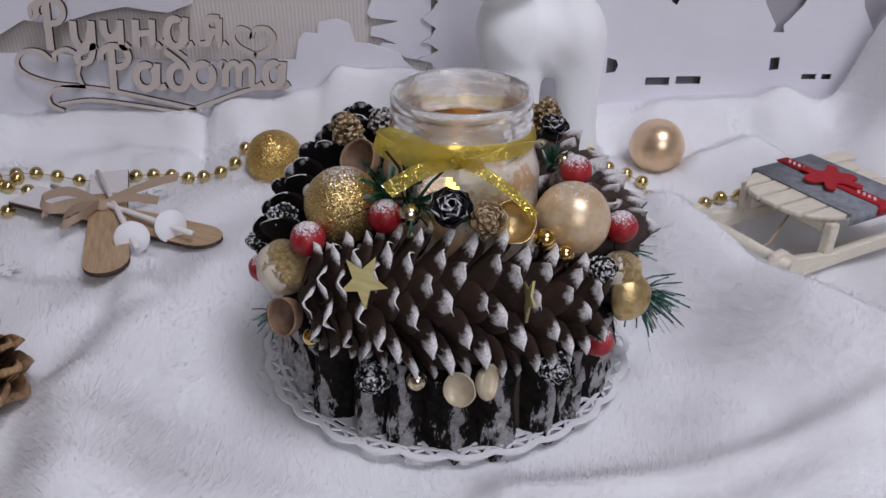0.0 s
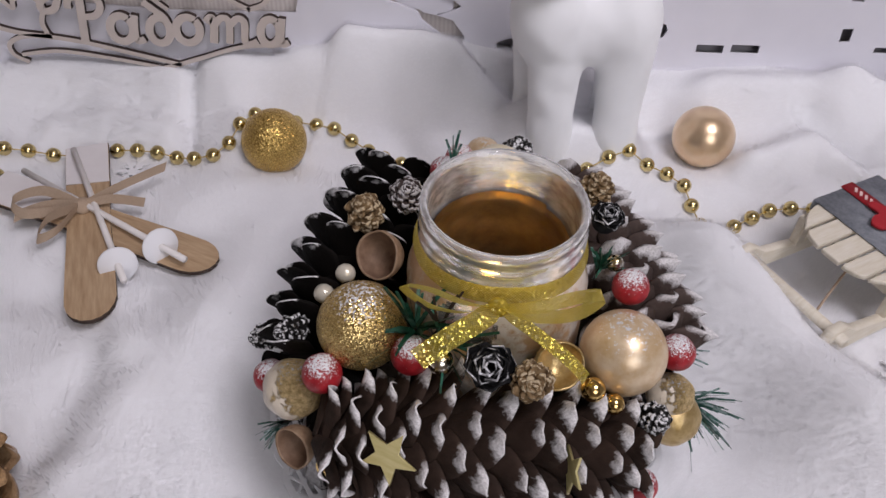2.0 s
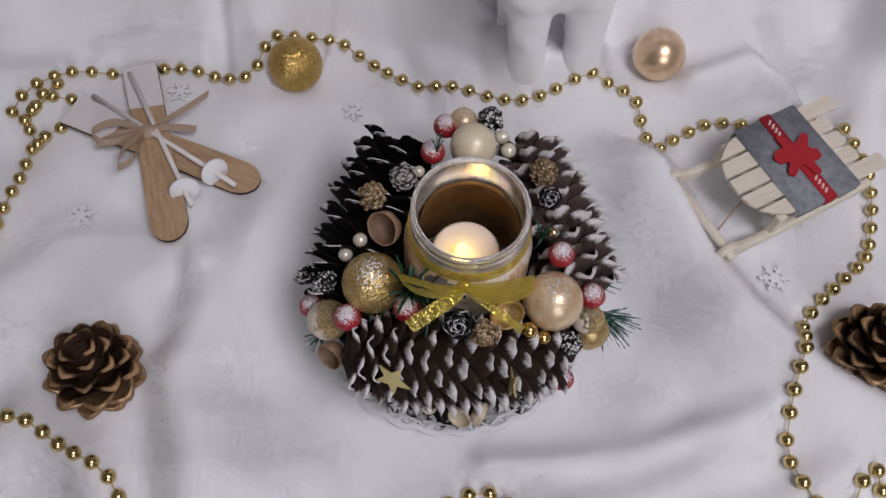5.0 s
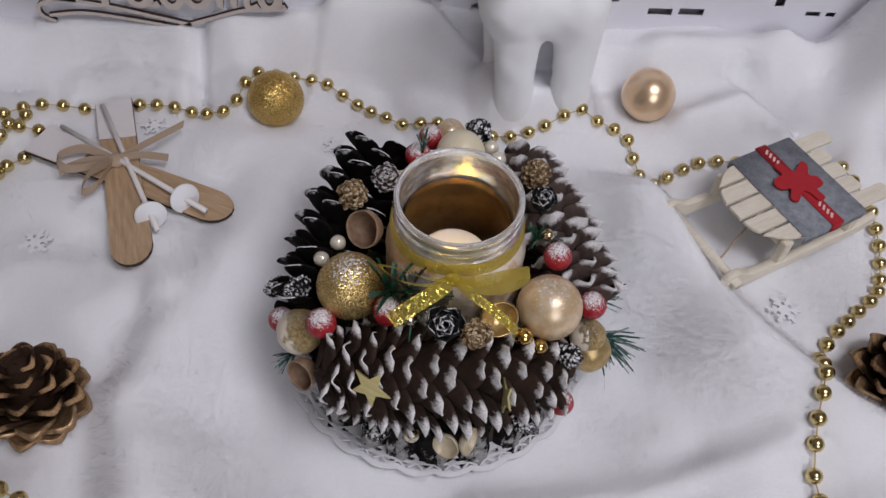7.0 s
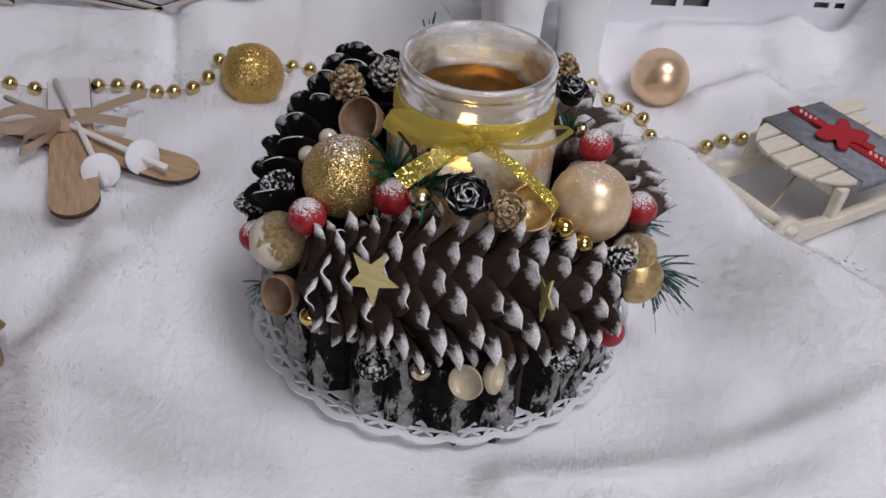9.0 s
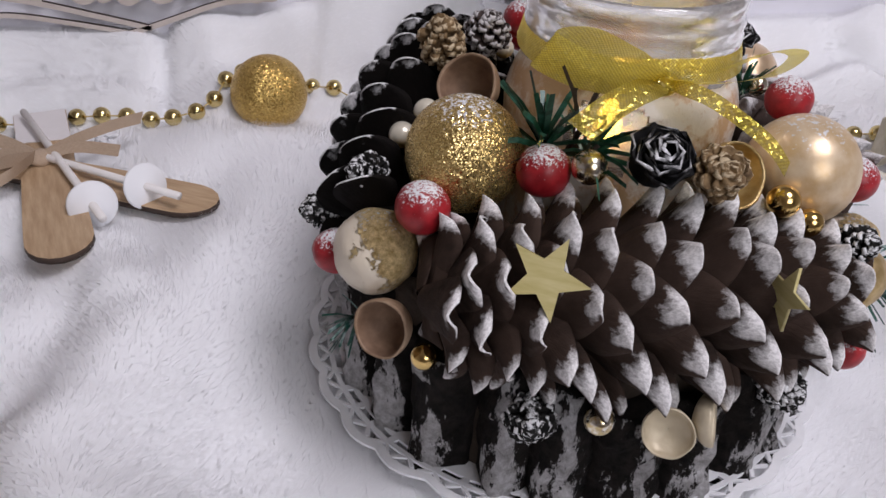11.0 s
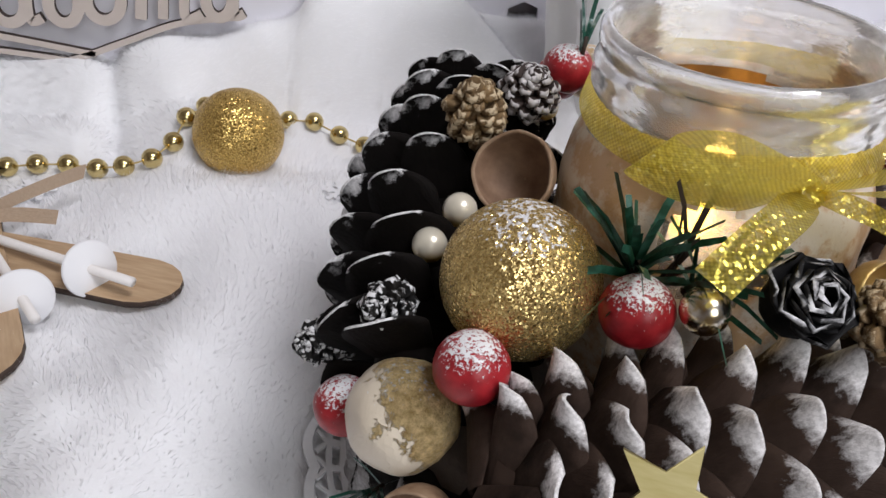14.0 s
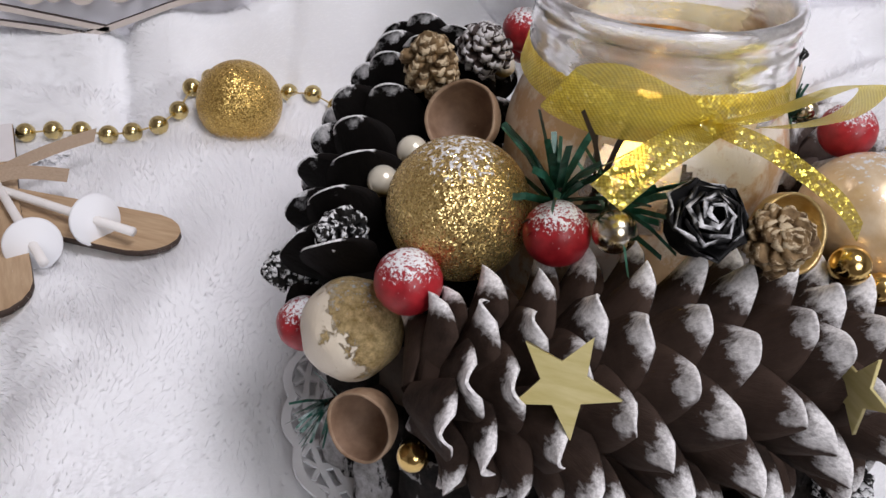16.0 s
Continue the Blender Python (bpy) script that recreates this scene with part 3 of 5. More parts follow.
# the pile of the plush: short fibres that lean with the nap
FIBRES = 760000
rng = np.random.default_rng(7)
gx, gy = rng.uniform(-0.50, 0.50, FIBRES), rng.uniform(0.17, 0.708, FIBRES)
grid = np.array(verts)[:, 2].reshape(ny, nx)
fx, fy = (gx - X0) / CELL, (gy - Y0) / CELL
ix, iy = fx.astype(int), fy.astype(int)
wx, wy = fx - ix, fy - iy
gz = grid[iy, ix] * (1 - wx) * (1 - wy) + grid[iy, ix + 1] * wx * (1 - wy) + grid[iy + 1, ix] * (1 - wx) * wy + grid[iy + 1, ix + 1] * wx * wy
dzx, dzy = (grid[iy, ix + 1] - grid[iy, ix]) / CELL, (grid[iy + 1, ix] - grid[iy, ix]) / CELL
nrm = np.stack([-dzx, -dzy, np.ones(FIBRES)], 1)
nrm /= np.linalg.norm(nrm, axis=1)[:, None]
nap = 1.2 * np.sin(gx * 23 + 2 * np.sin(gy * 17)) + rng.normal(0, 0.8, FIBRES) - 1.2
lean = np.stack([np.cos(nap), np.sin(nap), np.zeros(FIBRES)], 1) * rng.uniform(0.35, 1.2, FIBRES)[:, None]
way = nrm + lean
way /= np.linalg.norm(way, axis=1)[:, None]
length = rng.uniform(0.0030, 0.0068, FIBRES)[:, None]
across = np.cross(nrm, lean) + rng.normal(0, 0.10, (FIBRES, 3))
across *= (rng.uniform(0.00006, 0.00013, FIBRES) / np.linalg.norm(across, axis=1))[:, None]
root = np.stack([gx, gy, gz - 0.0004], 1)
co = np.stack([root + across, root - across, root + way * length], 1).reshape(-1, 3)
me = bpy.data.meshes.new("plush_pile")
me.vertices.add(FIBRES * 3), me.loops.add(FIBRES * 3), me.polygons.add(FIBRES)
me.vertices.foreach_set("co", co.ravel().astype(np.float32))
me.loops.foreach_set("vertex_index", np.arange(FIBRES * 3, dtype=np.int32))
me.polygons.foreach_set("loop_start", np.arange(0, FIBRES * 3, 3, dtype=np.int32))
me.update(calc_edges=True)


def tufts(f, ph):
    return np.sin(gx * f + 2 * np.sin(gy * f * 0.7 + ph)) * np.sin(gy * f * 1.1 + 2 * np.sin(gx * f * 0.6 + 2 * ph))


nrm = nrm + np.stack([0.05 * tufts(430, 1.0) + 0.05 * tufts(160, 2.0) + 0.06 * tufts(60, 3.0), 0.05 * tufts(390, 4.0) + 0.05 * tufts(175, 5.0) + 0.06 * tufts(66, 6.0), np.zeros(FIBRES)], 1)
nrm /= np.linalg.norm(nrm, axis=1)[:, None]
me.normals_split_custom_set_from_vertices(np.repeat(nrm, 3, axis=0).tolist())
pile = put("plush_pile", me, FIBRE)
tagged(pile, "short soft white fibres of the plush blanket", "fabric pile", kind="stuff")

# ---------- table and room ----------
table = thing("table", pose(0, 0.35, -0.78), "brown wooden table under the white blanket", "table")
part("tabletop", bm_box(1.26, 0.74, 0.03, bevel=0.004), BOARDS, table, m=pose(0, 0.385, -0.068))
leg_me = as_mesh(bm_box(0.05, 0.05, 0.697, bevel=0.004), "leg")
for sx in (-0.57, 0.57):
    for sy in (0.08, 0.69):
        put("leg", leg_me, BOARDS, table, m=pose(sx, sy, -0.4315))
for name, size, at, mat in (
        ("floor", (4.2, 4.2, 0.1), (0, -0.2, -0.83), BOARDS), ("ceiling", (4.2, 4.2, 0.1), (0, -0.2, 1.77), PLASTER),
        ("wall_north", (4.2, 0.1, 2.5), (0, 1.85, 0.47), PLASTER), ("wall_south", (4.2, 0.1, 2.5), (0, -2.25, 0.47), PLASTER),
        ("wall_east", (0.1, 4.0, 2.5), (2.05, -0.2, 0.47), PLASTER), ("wall_west", (0.1, 4.0, 2.5), (-2.05, -0.2, 0.47), PLASTER)):
    ob = part(name, bm_box(*size), mat, None, m=pose(*at), smooth=False)
    tagged(ob, "plain " + ("brown wooden boards of the room" if name == "floor" else "pale plaster surface closing the room"), name.split("_")[0], kind="structure")

# ---------- cut-paper backdrop ----------
UPRIGHT = pose(0, 0, 0, 90, 0, 0)  # plates are drawn in x and z


def rect(x0, x1, z0, z1, skew=0.0):
    return [(x0 + skew, z0), (x1, z0 + skew), (x1 - skew, z1), (x0, z1 - skew)]


def card(name, outlines, y, mat, label, thick=0.0022):
    ob = part(name, bm_plate(outlines, thick), mat, None, m=pose(0, y, 0, 90, 0, 0), smooth=False)
    return tagged(ob, label, "paper backdrop", "layers of the cut-paper backdrop", "structure")


HOLES = [rect(0.176, 0.197, 0.0405, 0.0475), rect(0.2025, 0.224, 0.0415, 0.0485), rect(0.281, 0.290, 0.0535, 0.0655, 0.0008),
         rect(0.311, 0.324, 0.0455, 0.0505), rect(0.3285, 0.337, 0.0455, 0.0505)]
HOLES.append([(0.024, 0.033), (0.043, 0.033), (0.043, 0.043), (0.034, 0.047), (0.024, 0.043)])
HOLES.append([(0.141, 0.051), (0.149, 0.052), (0.151, 0.058), (0.149, 0.063), (0.141, 0.065)])
balloon = [(0.2785, 0.0865), (0.2885, 0.0865), (0.2865, 0.0925)]
HOLES.append(balloon + [(0.300, 0.109), (0.307, 0.125), (0.303, 0.142), (0.288, 0.150), (0.270, 0.144), (0.263, 0.128), (0.268, 0.111), (0.2800, 0.0925)])
HOLES.append([(x + 0.083, z - 0.004) for x, z in HOLES[-1]])
HOLES.append([(0.186, 0.124), (0.190, 0.112), (0.1945, 0.109), (0.196, 0.113), (0.193, 0.126)])
right_edge = [(-0.001, 0.0), (-0.001, 0.047), (-0.010, 0.060), (-0.022, 0.0635), (-0.0125, 0.0665), (-0.004, 0.071), (-0.012, 0.0775), (-0.019, 0.0775), (-0.010, 0.083),
              (-0.006, 0.090), (-0.018, 0.0985), (-0.010, 0.104), (-0.004, 0.112), (-0.015, 0.121), (-0.003, 0.130), (0.0, 0.24)]
card("backdrop_right", [[(0.62, 0.0), (0.62, 0.24)] + right_edge[::-1]] + HOLES, 0.688, CARD, "white card with small cut-out windows and balloon shapes")
left_top = [(-0.62, 0.062), (-0.46, 0.064), (-0.385, 0.071), (-0.352, 0.0715), (-0.332, 0.0715), (-0.30, 0.068), (-0.215, 0.064), (-0.125, 0.066), (-0.121, 0.083), (-0.1155, 0.089),
            (-0.1045, 0.088), (-0.103, 0.098), (-0.088, 0.100), (-0.078, 0.096), (-0.074, 0.080), (-0.062, 0.079), (-0.050, 0.076), (-0.036, 0.070),
            (-0.033, 0.064), (-0.018, 0.052), (-0.006, 0.044), (-0.001, 0.030), (-0.001, 0.0), (-0.62, 0.0)]
card("backdrop_hill", [left_top], 0.6795, CARD, "white card cut as a snowy hill with a small house")
house = [(-0.62, 0.24), (-0.62, 0.096), (-0.39, 0.0935), (-0.377, 0.0835), (-0.350, 0.098), (-0.322, 0.0945), (-0.29, 0.104), (-0.262, 0.109), (-0.243, 0.1055), (-0.228, 0.104),
         (-0.206, 0.112), (-0.20, 0.24)]
card("backdrop_sky", [house], 0.684, CARD, "white card cut with pointed roof outlines")
card("backdrop_left", [[(-0.62, 0.0), (-0.002, 0.0), (-0.002, 0.24), (-0.62, 0.24)]], 0.696, RIBBED, "ribbed beige card behind the white cut-outs", 0.003)
tree = [(-0.060, 0.24), (-0.060, 0.112), (-0.064, 0.102), (-0.0605, 0.098), (-0.0375, 0.0955), (-0.046, 0.093), (-0.0605, 0.0905), (-0.062, 0.083), (-0.052, 0.081),
        (-0.0385, 0.0755), (-0.052, 0.0775), (-0.0545, 0.0735), (-0.040, 0.0665), (-0.035, 0.0665), (-0.032, 0.064), (-0.01, 0.06), (-0.01, 0.24)]
card("backdrop_tree", [tree], 0.6905, CARD, "white card cut as the jagged branches of a fir")
card("backdrop_rear", [[(-0.002, 0.0), (0.62, 0.0), (0.62, 0.24), (-0.002, 0.24)]], 0.701, CARD_BACK, "grey card seen through the cut-out windows", 0.003)

# ---------- lettered sign ----------
SIGN_Y = 0.668
sign = thing("lettered_sign", pose(-0.24, SIGN_Y, 0.03), "laser-cut plywood sign with burnt edges reading Ручная Работа", "sign")


# script letters as pen strokes: x-height 1, each letter one unit wide
def oval(cx, cy, rx, ry):
    return [(cx + rx * math.cos(t), cy + ry * math.sin(t)) for t in np.linspace(0.9, 0.9 + 2 * math.pi, 11)]


GLYPHS = {"о": (oval(0.48, 0.5, 0.42, 0.5),)}
GLYPHS["а"] = (oval(0.36, 0.5, 0.34, 0.5), [(0.78, 1.05), (0.74, 0.35), (0.80, 0.04), (1.02, 0.12)])
GLYPHS["б"] = (oval(0.46, 0.46, 0.42, 0.5), [(0.88, 0.55), (0.70, 0.95), (0.36, 1.22), (-0.10, 1.55)])
GLYPHS["Р"] = ([(0.32, 1.72), (0.30, 0.9), (0.28, -0.05)], [(-0.06, 1.22), (-0.02, 1.55), (0.34, 1.80), (0.80, 1.66), (0.90, 1.30), (0.72, 1.0), (0.40, 0.92)])
GLYPHS["т"] = ([(-0.02, 0.80), (0.08, 1.0), (0.14, 0.80), (0.12, 0.0)], [(0.14, 0.70), (0.30, 1.0), (0.45, 0.85), (0.45, 0.0)],
               [(0.46, 0.70), (0.62, 1.0), (0.77, 0.85), (0.77, 0.15), (0.86, 0.0), (1.04, 0.14)])
GLYPHS["у"] = ([(0.04, 1.0), (0.04, 0.4), (0.26, 0.05), (0.60, 0.25), (0.80, 0.95)], [(0.80, 1.0), (0.76, 0.1), (0.56, -0.45), (0.14, -0.55), (0.08, -0.28), (0.40, -0.05), (0.9, 0.1)])
GLYPHS["ч"] = ([(0.05, 1.0), (0.08, 0.55), (0.34, 0.36), (0.72, 0.6)], [(0.76, 1.0), (0.74, 0.2), (0.84, 0.0), (1.04, 0.12)])
GLYPHS["н"] = ([(0.12, 1.0), (0.10, 0.0)], [(0.10, 0.48), (0.76, 0.54)], [(0.80, 1.0), (0.78, 0.2), (0.88, 0.0), (1.06, 0.12)])
GLYPHS["я"] = ([(0.74, 0.52), (0.36, 0.54), (0.22, 0.78), (0.42, 1.0), (0.76, 0.98)], [(0.76, 1.0), (0.74, 0.2), (0.84, 0.0), (1.02, 0.10)], [(0.46, 0.52), (0.30, 0.12), (0.02, 0.06)])


def letters(text, starts, widths, z0, tall, dz, label):
    """One word of the sign, letter by letter; tall is its x-height, dz its climb."""
    word = thing("word", pose(starts[0], SIGN_Y, z0), "", "")
    word.parent, word.matrix_basis = sign, WM[sign].inverted() @ WM[word]
    tagged(word, label)
    for i, (letter, x0, wide) in enumerate(zip(text, starts, widths)):
        bm = bmesh.new()
        for j, stroke in enumerate(GLYPHS[letter]):
            pts = [(x0 + wide * x + 0.10 * tall * (y - 0.5), z0 + dz * i + tall * y, 0) for x, y in stroke]
            bm_strip2d(smooth_line(pts, 6), 0.0052 if j else 0.0060, 0.0034 + 0.0003 * j + 0.00015 * (i % 2), bm)
        part("letter", bm, SIGN, word, "", ON_SIGN, False)


ON_SIGN = pose(0, SIGN_Y, 0, 90, 0, 0)
letters("Ручная", (-0.3300, -0.3035, -0.2790, -0.2540, -0.2270, -0.1995), (0.0225, 0.0200, 0.0195, 0.0200, 0.0210, 0.0215), 0.0785, 0.0225, 0.0005, "cut plywood letters reading Ручная")
letters("Работа", (-0.2850, -0.2590, -0.2310, -0.2120, -0.1880, -0.1500), (0.0240, 0.0245, 0.0180, 0.0205, 0.0350, 0.0205), 0.0440, 0.0205, 0.0004, "cut plywood letters reading Работа")
swash = lambda pts, w=0.0036: bm_strip2d(smooth_line([(x, z, 0) for x, z in pts], 8), w, 0.0032)
part("heart", swash([(-0.303, 0.046), (-0.330, 0.049), (-0.351, 0.057), (-0.356, 0.067), (-0.348, 0.076), (-0.334, 0.076), (-0.325, 0.068), (-0.322, 0.0745), (-0.311, 0.078),
                     (-0.303, 0.070), (-0.307, 0.057), (-0.305, 0.046)]), SIGN, sign, m=ON_SIGN, smooth=False)
part("heart", swash([(-0.155, 0.073), (-0.168, 0.080), (-0.173, 0.089), (-0.167, 0.0955), (-0.159, 0.093), (-0.158, 0.087), (-0.154, 0.0945), (-0.144, 0.095), (-0.139, 0.0875),
                     (-0.145, 0.078), (-0.157, 0.073)]), SIGN, sign, m=ON_SIGN, smooth=False)
part("swash", swash([(-0.326, 0.024), (-0.336, 0.030), (-0.335, 0.040), (-0.318, 0.046), (-0.285, 0.043), (-0.245, 0.034), (-0.212, 0.026)], 0.0034), SIGN, sign, m=ON_SIGN, smooth=False)
part("swash", swash([(-0.134, 0.046), (-0.165, 0.043), (-0.195, 0.033), (-0.222, 0.024), (-0.25, 0.019)], 0.0034), SIGN, sign, m=ON_SIGN, smooth=False)
part("swash", swash([(-0.33, 0.030), (-0.30, 0.034), (-0.26, 0.029), (-0.215, 0.021)], 0.003), SIGN, sign, m=ON_SIGN, smooth=False)
part("flourish", swash([(-0.327, 0.108), (-0.334, 0.104), (-0.333, 0.113), (-0.322, 0.118), (-0.305, 0.120)], 0.0034), SIGN, sign, m=ON_SIGN, smooth=False)
part("stroke", swash([(-0.232, 0.086), (-0.222, 0.078), (-0.214, 0.071)], 0.003), SIGN, sign, m=ON_SIGN, smooth=False)

# ---------- toy bear ----------


def toy_bear():
    bm = bmesh.new()

    def blob(c, r, turn=0.0):
        m = Matrix.Translation(c) @ Matrix.Rotation(turn, 4, "Y") @ Matrix.Diagonal((*r, 1))
        bmesh.ops.create_uvsphere(bm, u_segments=20, v_segments=14, radius=1, matrix=m)

    blob((0.076, 0.621, 0.101), (0.047, 0.033, 0.030))
    blob((0.049, 0.612, 0.107), (0.025, 0.031, 0.035))
    blob((0.100, 0.620, 0.101), (0.025, 0.034, 0.034))
    blob((0.043, 0.602, 0.158), (0.031, 0.029, 0.029))
    blob((0.022, 0.590, 0.149), (0.016, 0.016, 0.013))
    for x, y in ((0.060, 0.603), (0.052, 0.636), (0.106, 0.605), (0.110, 0.638)):
        for i in range(9):
            blob((x - 0.0005 * i, y, 0.006 + 0.0105 * i), (0.0165 + 0.0007 * abs(i - 3), 0.0165, 0.014))
    for dx in (-0.012, 0.022):
        blob((0.044 + dx, 0.612, 0.188), (0.010, 0.006, 0.010))
    tmp = bpy.data.objects.new("blobs", as_mesh(bm, "blobs"))
    scene.collection.objects.link(tmp)
    re = tmp.modifiers.new("remesh", "REMESH")
    re.mode, re.voxel_size, re.use_smooth_shade = "VOXEL", 0.0028, True
    sm = tmp.modifiers.new("smooth", "SMOOTH")
    sm.factor, sm.iterations = 0.6, 14
    me = bpy.data.meshes.new_from_object(tmp.evaluated_get(bpy.context.evaluated_depsgraph_get()))
    bpy.data.objects.remove(tmp)
    bm = bmesh.new()
    bm.from_mesh(me)
    for v in bm.verts:
        v.co += 0.0012 * noise.noise(v.co * 70) * v.co.normalized()
    for c, r in (((0.0100, 0.5765, 0.1490), 0.0060), ((0.0315, 0.5735, 0.1545), 0.0042)):
        made = bmesh.ops.create_uvsphere(bm, u_segments=14, v_segments=10, radius=r, matrix=Matrix.Translation(c))["verts"]
        for f in {f for v in made for f in v.link_faces}:
            f.material_index = 1
    ob = part("toy_bear", bm, (FLEECE, BEAD_EYE), None)
    return tagged(ob, "white fluffy toy bear with black bead eyes standing on the blanket", "toy")


toy_bear()

# ---------- balls on the cloth ----------


def loose_ball(at, r, mat, label, name="bauble"):
    x, y, z = at
    ob = thing(name, pose(x, y, z - r), label, "bauble", "loose baubles on the blanket")
    part("ball", bm_ball(r, 48), mat, ob, m=pose(x, y, z))
    return ob


loose_ball((-0.1335, 0.597, 0.0105), 0.0228, GLITTER, "gold glitter bauble lying against the bead garland")
loose_ball((0.1742, 0.6166, 0.0130), 0.0222, PEARL, "champagne pearl bauble lying on the blanket")

# ---------- bead garland ----------


def garland(line, closed=False):
    g = thing("bead_garland", pose(line[0][0], line[0][1], height(*line[0][:2])), "string of shiny gold beads winding over the blanket", "garland", "gold bead garlands")
    pts = smooth_line([(p[0], p[1], p[2] if len(p) > 2 else 0) for p in line], 24, closed)
    me = as_mesh(bm_ball(0.0052, 16), "bead")
    gap, run, spots = 0.0150, 0.0150, []
    for a, b in zip(pts, pts[1:]):
        run += (b - a).length
        if run >= gap:
            run -= gap
            spots.append((b.x, b.y, height(b.x, b.y) + 0.0046 + b.z))
    for s in spots:
        put("bead", me, GARLAND, g, m=pose(*s))
    part("thread", bm_tube(spots, 0.0005, 5), STRING, g)
    return g


garland([(-0.35, 0.43), (-0.349, 0.46), (-0.346, 0.483), (-0.346, 0.506), (-0.343, 0.526), (-0.325, 0.536), (-0.314, 0.553), (-0.322, 0.566), (-0.340, 0.560), (-0.356, 0.542),
         (-0.364, 0.552), (-0.347, 0.574), (-0.322, 0.591), (-0.294, 0.596), (-0.276, 0.598), (-0.249, 0.602), (-0.219, 0.599), (-0.188, 0.589), (-0.170, 0.592), (-0.163, 0.609),
         (-0.146, 0.630), (-0.113, 0.634), (-0.083, 0.621), (-0.057, 0.605), (-0.030, 0.590), (0.003, 0.585), (0.034, 0.579), (0.063, 0.575), (0.090, 0.584), (0.120, 0.592),
         (0.145, 0.585), (0.157, 0.572), (0.160, 0.553), (0.173, 0.536), (0.186, 0.545), (0.204, 0.554), (0.218, 0.559), (0.239, 0.557), (0.265, 0.557), (0.300, 0.566),
         (0.323, 0.559), (0.332, 0.537), (0.339, 0.513), (0.337, 0.476), (0.325, 0.441), (0.296, 0.414), (0.272, 0.392), (0.252, 0.363), (0.239, 0.333), (0.232, 0.304),
         (0.234, 0.275), (0.245, 0.250), (0.268, 0.245), (0.273, 0.262), (0.280, 0.271), (0.291, 0.267), (0.286, 0.252)])
garland([(-0.341, 0.524), (-0.350, 0.538), (-0.346, 0.556), (-0.333, 0.574), (-0.322, 0.581)])
garland([(-0.325, 0.262), (-0.322, 0.285), (-0.307, 0.296), (-0.295, 0.296), (-0.280, 0.288), (-0.257, 0.274), (-0.241, 0.268), (-0.223, 0.255), (-0.214, 0.240), (-0.20, 0.215)])
garland([(-0.004, 0.235), (0.002, 0.248), (0.017, 0.255), (0.032, 0.256), (0.046, 0.248), (0.066, 0.243), (0.09, 0.235)])

# ---------- snowflakes ----------


def snowflake(x, y, r, turn):
    line = []
    for i in range(6):
        a = turn + i * math.pi / 3
        for da, q in ((-0.52, 0.30), (-0.20, 0.42), (-0.46, 0.62), (-0.34, 0.74), (-0.14, 0.62), (-0.16, 0.95), (0.0, 1.0), (0.16, 0.95), (0.14, 0.62), (0.34, 0.74), (0.46, 0.62), (0.20, 0.42)):
            line.append((q * r * math.cos(a + da), q * r * math.sin(a + da)))
    bm = bm_plate([line], 0.0012)
    ob = part("snowflake", bm, FELTW, None, m=pose(x, y, height(x, y) + 0.0030), smooth=False)
    return tagged(ob, "small white felt snowflake lying on the plush", "snowflake", "scattered snowflakes")


for i, (x, y, r) in enumerate(((-0.232, 0.580, 0.011), (-0.290, 0.457, 0.012), (-0.084, 0.562, 0.010), (0.247, 0.417, 0.012), (-0.31, 0.245, 0.011))):
    snowflake(x, y, r, 0.35 * i)

# ---------- skis ----------


def ski(parent, top, tip, z0, z1):
    a, b = Vector((*top, height(*top) + z0)), Vector((*tip, height(*tip) + z1))
    d = b - a
    L, w = d.length, 0.0145
    outline = [(-w, 0), (w, 0), (w * 0.96, L * 0.3), (w * 0.9, L * 0.5), (w * 0.98, L * 0.75), (w, L * 0.86)]
    outline += [(w * math.cos(t), L - w * 1.25 + w * 1.25 * math.sin(t)) for t in np.linspace(0.1, math.pi - 0.1, 9)]
    outline += [(-w, L * 0.86), (-w * 0.98, L * 0.75), (-w * 0.9, L * 0.5), (-w * 0.96, L * 0.3)]
    y = d.normalized()
    x = y.cross(Vector((0, 0, 1))).normalized()
    m = Matrix((x, y, x.cross(y))).transposed().to_4x4()
    m.translation = a
    bm = bm_plate([outline], 0.003)
    bm.normal_update()
    for f in bm.faces:
        f.material_index = 1 if abs(f.normal.z) < 0.5 else 0
    body = part("ski", bm, (PLY, BURNT), parent, m=m, smooth=False)
    white = bm_plate([[(-w + 0.0004, 0.0004), (w - 0.0004, 0.0004), (w * 0.955, L * 0.25), (-w * 0.955, L * 0.27)]], 0.0006)
    part("painted_end", white, SKIWHITE, body, "white painted end", m @ pose(0, 0, 0.0019), False)
    return m


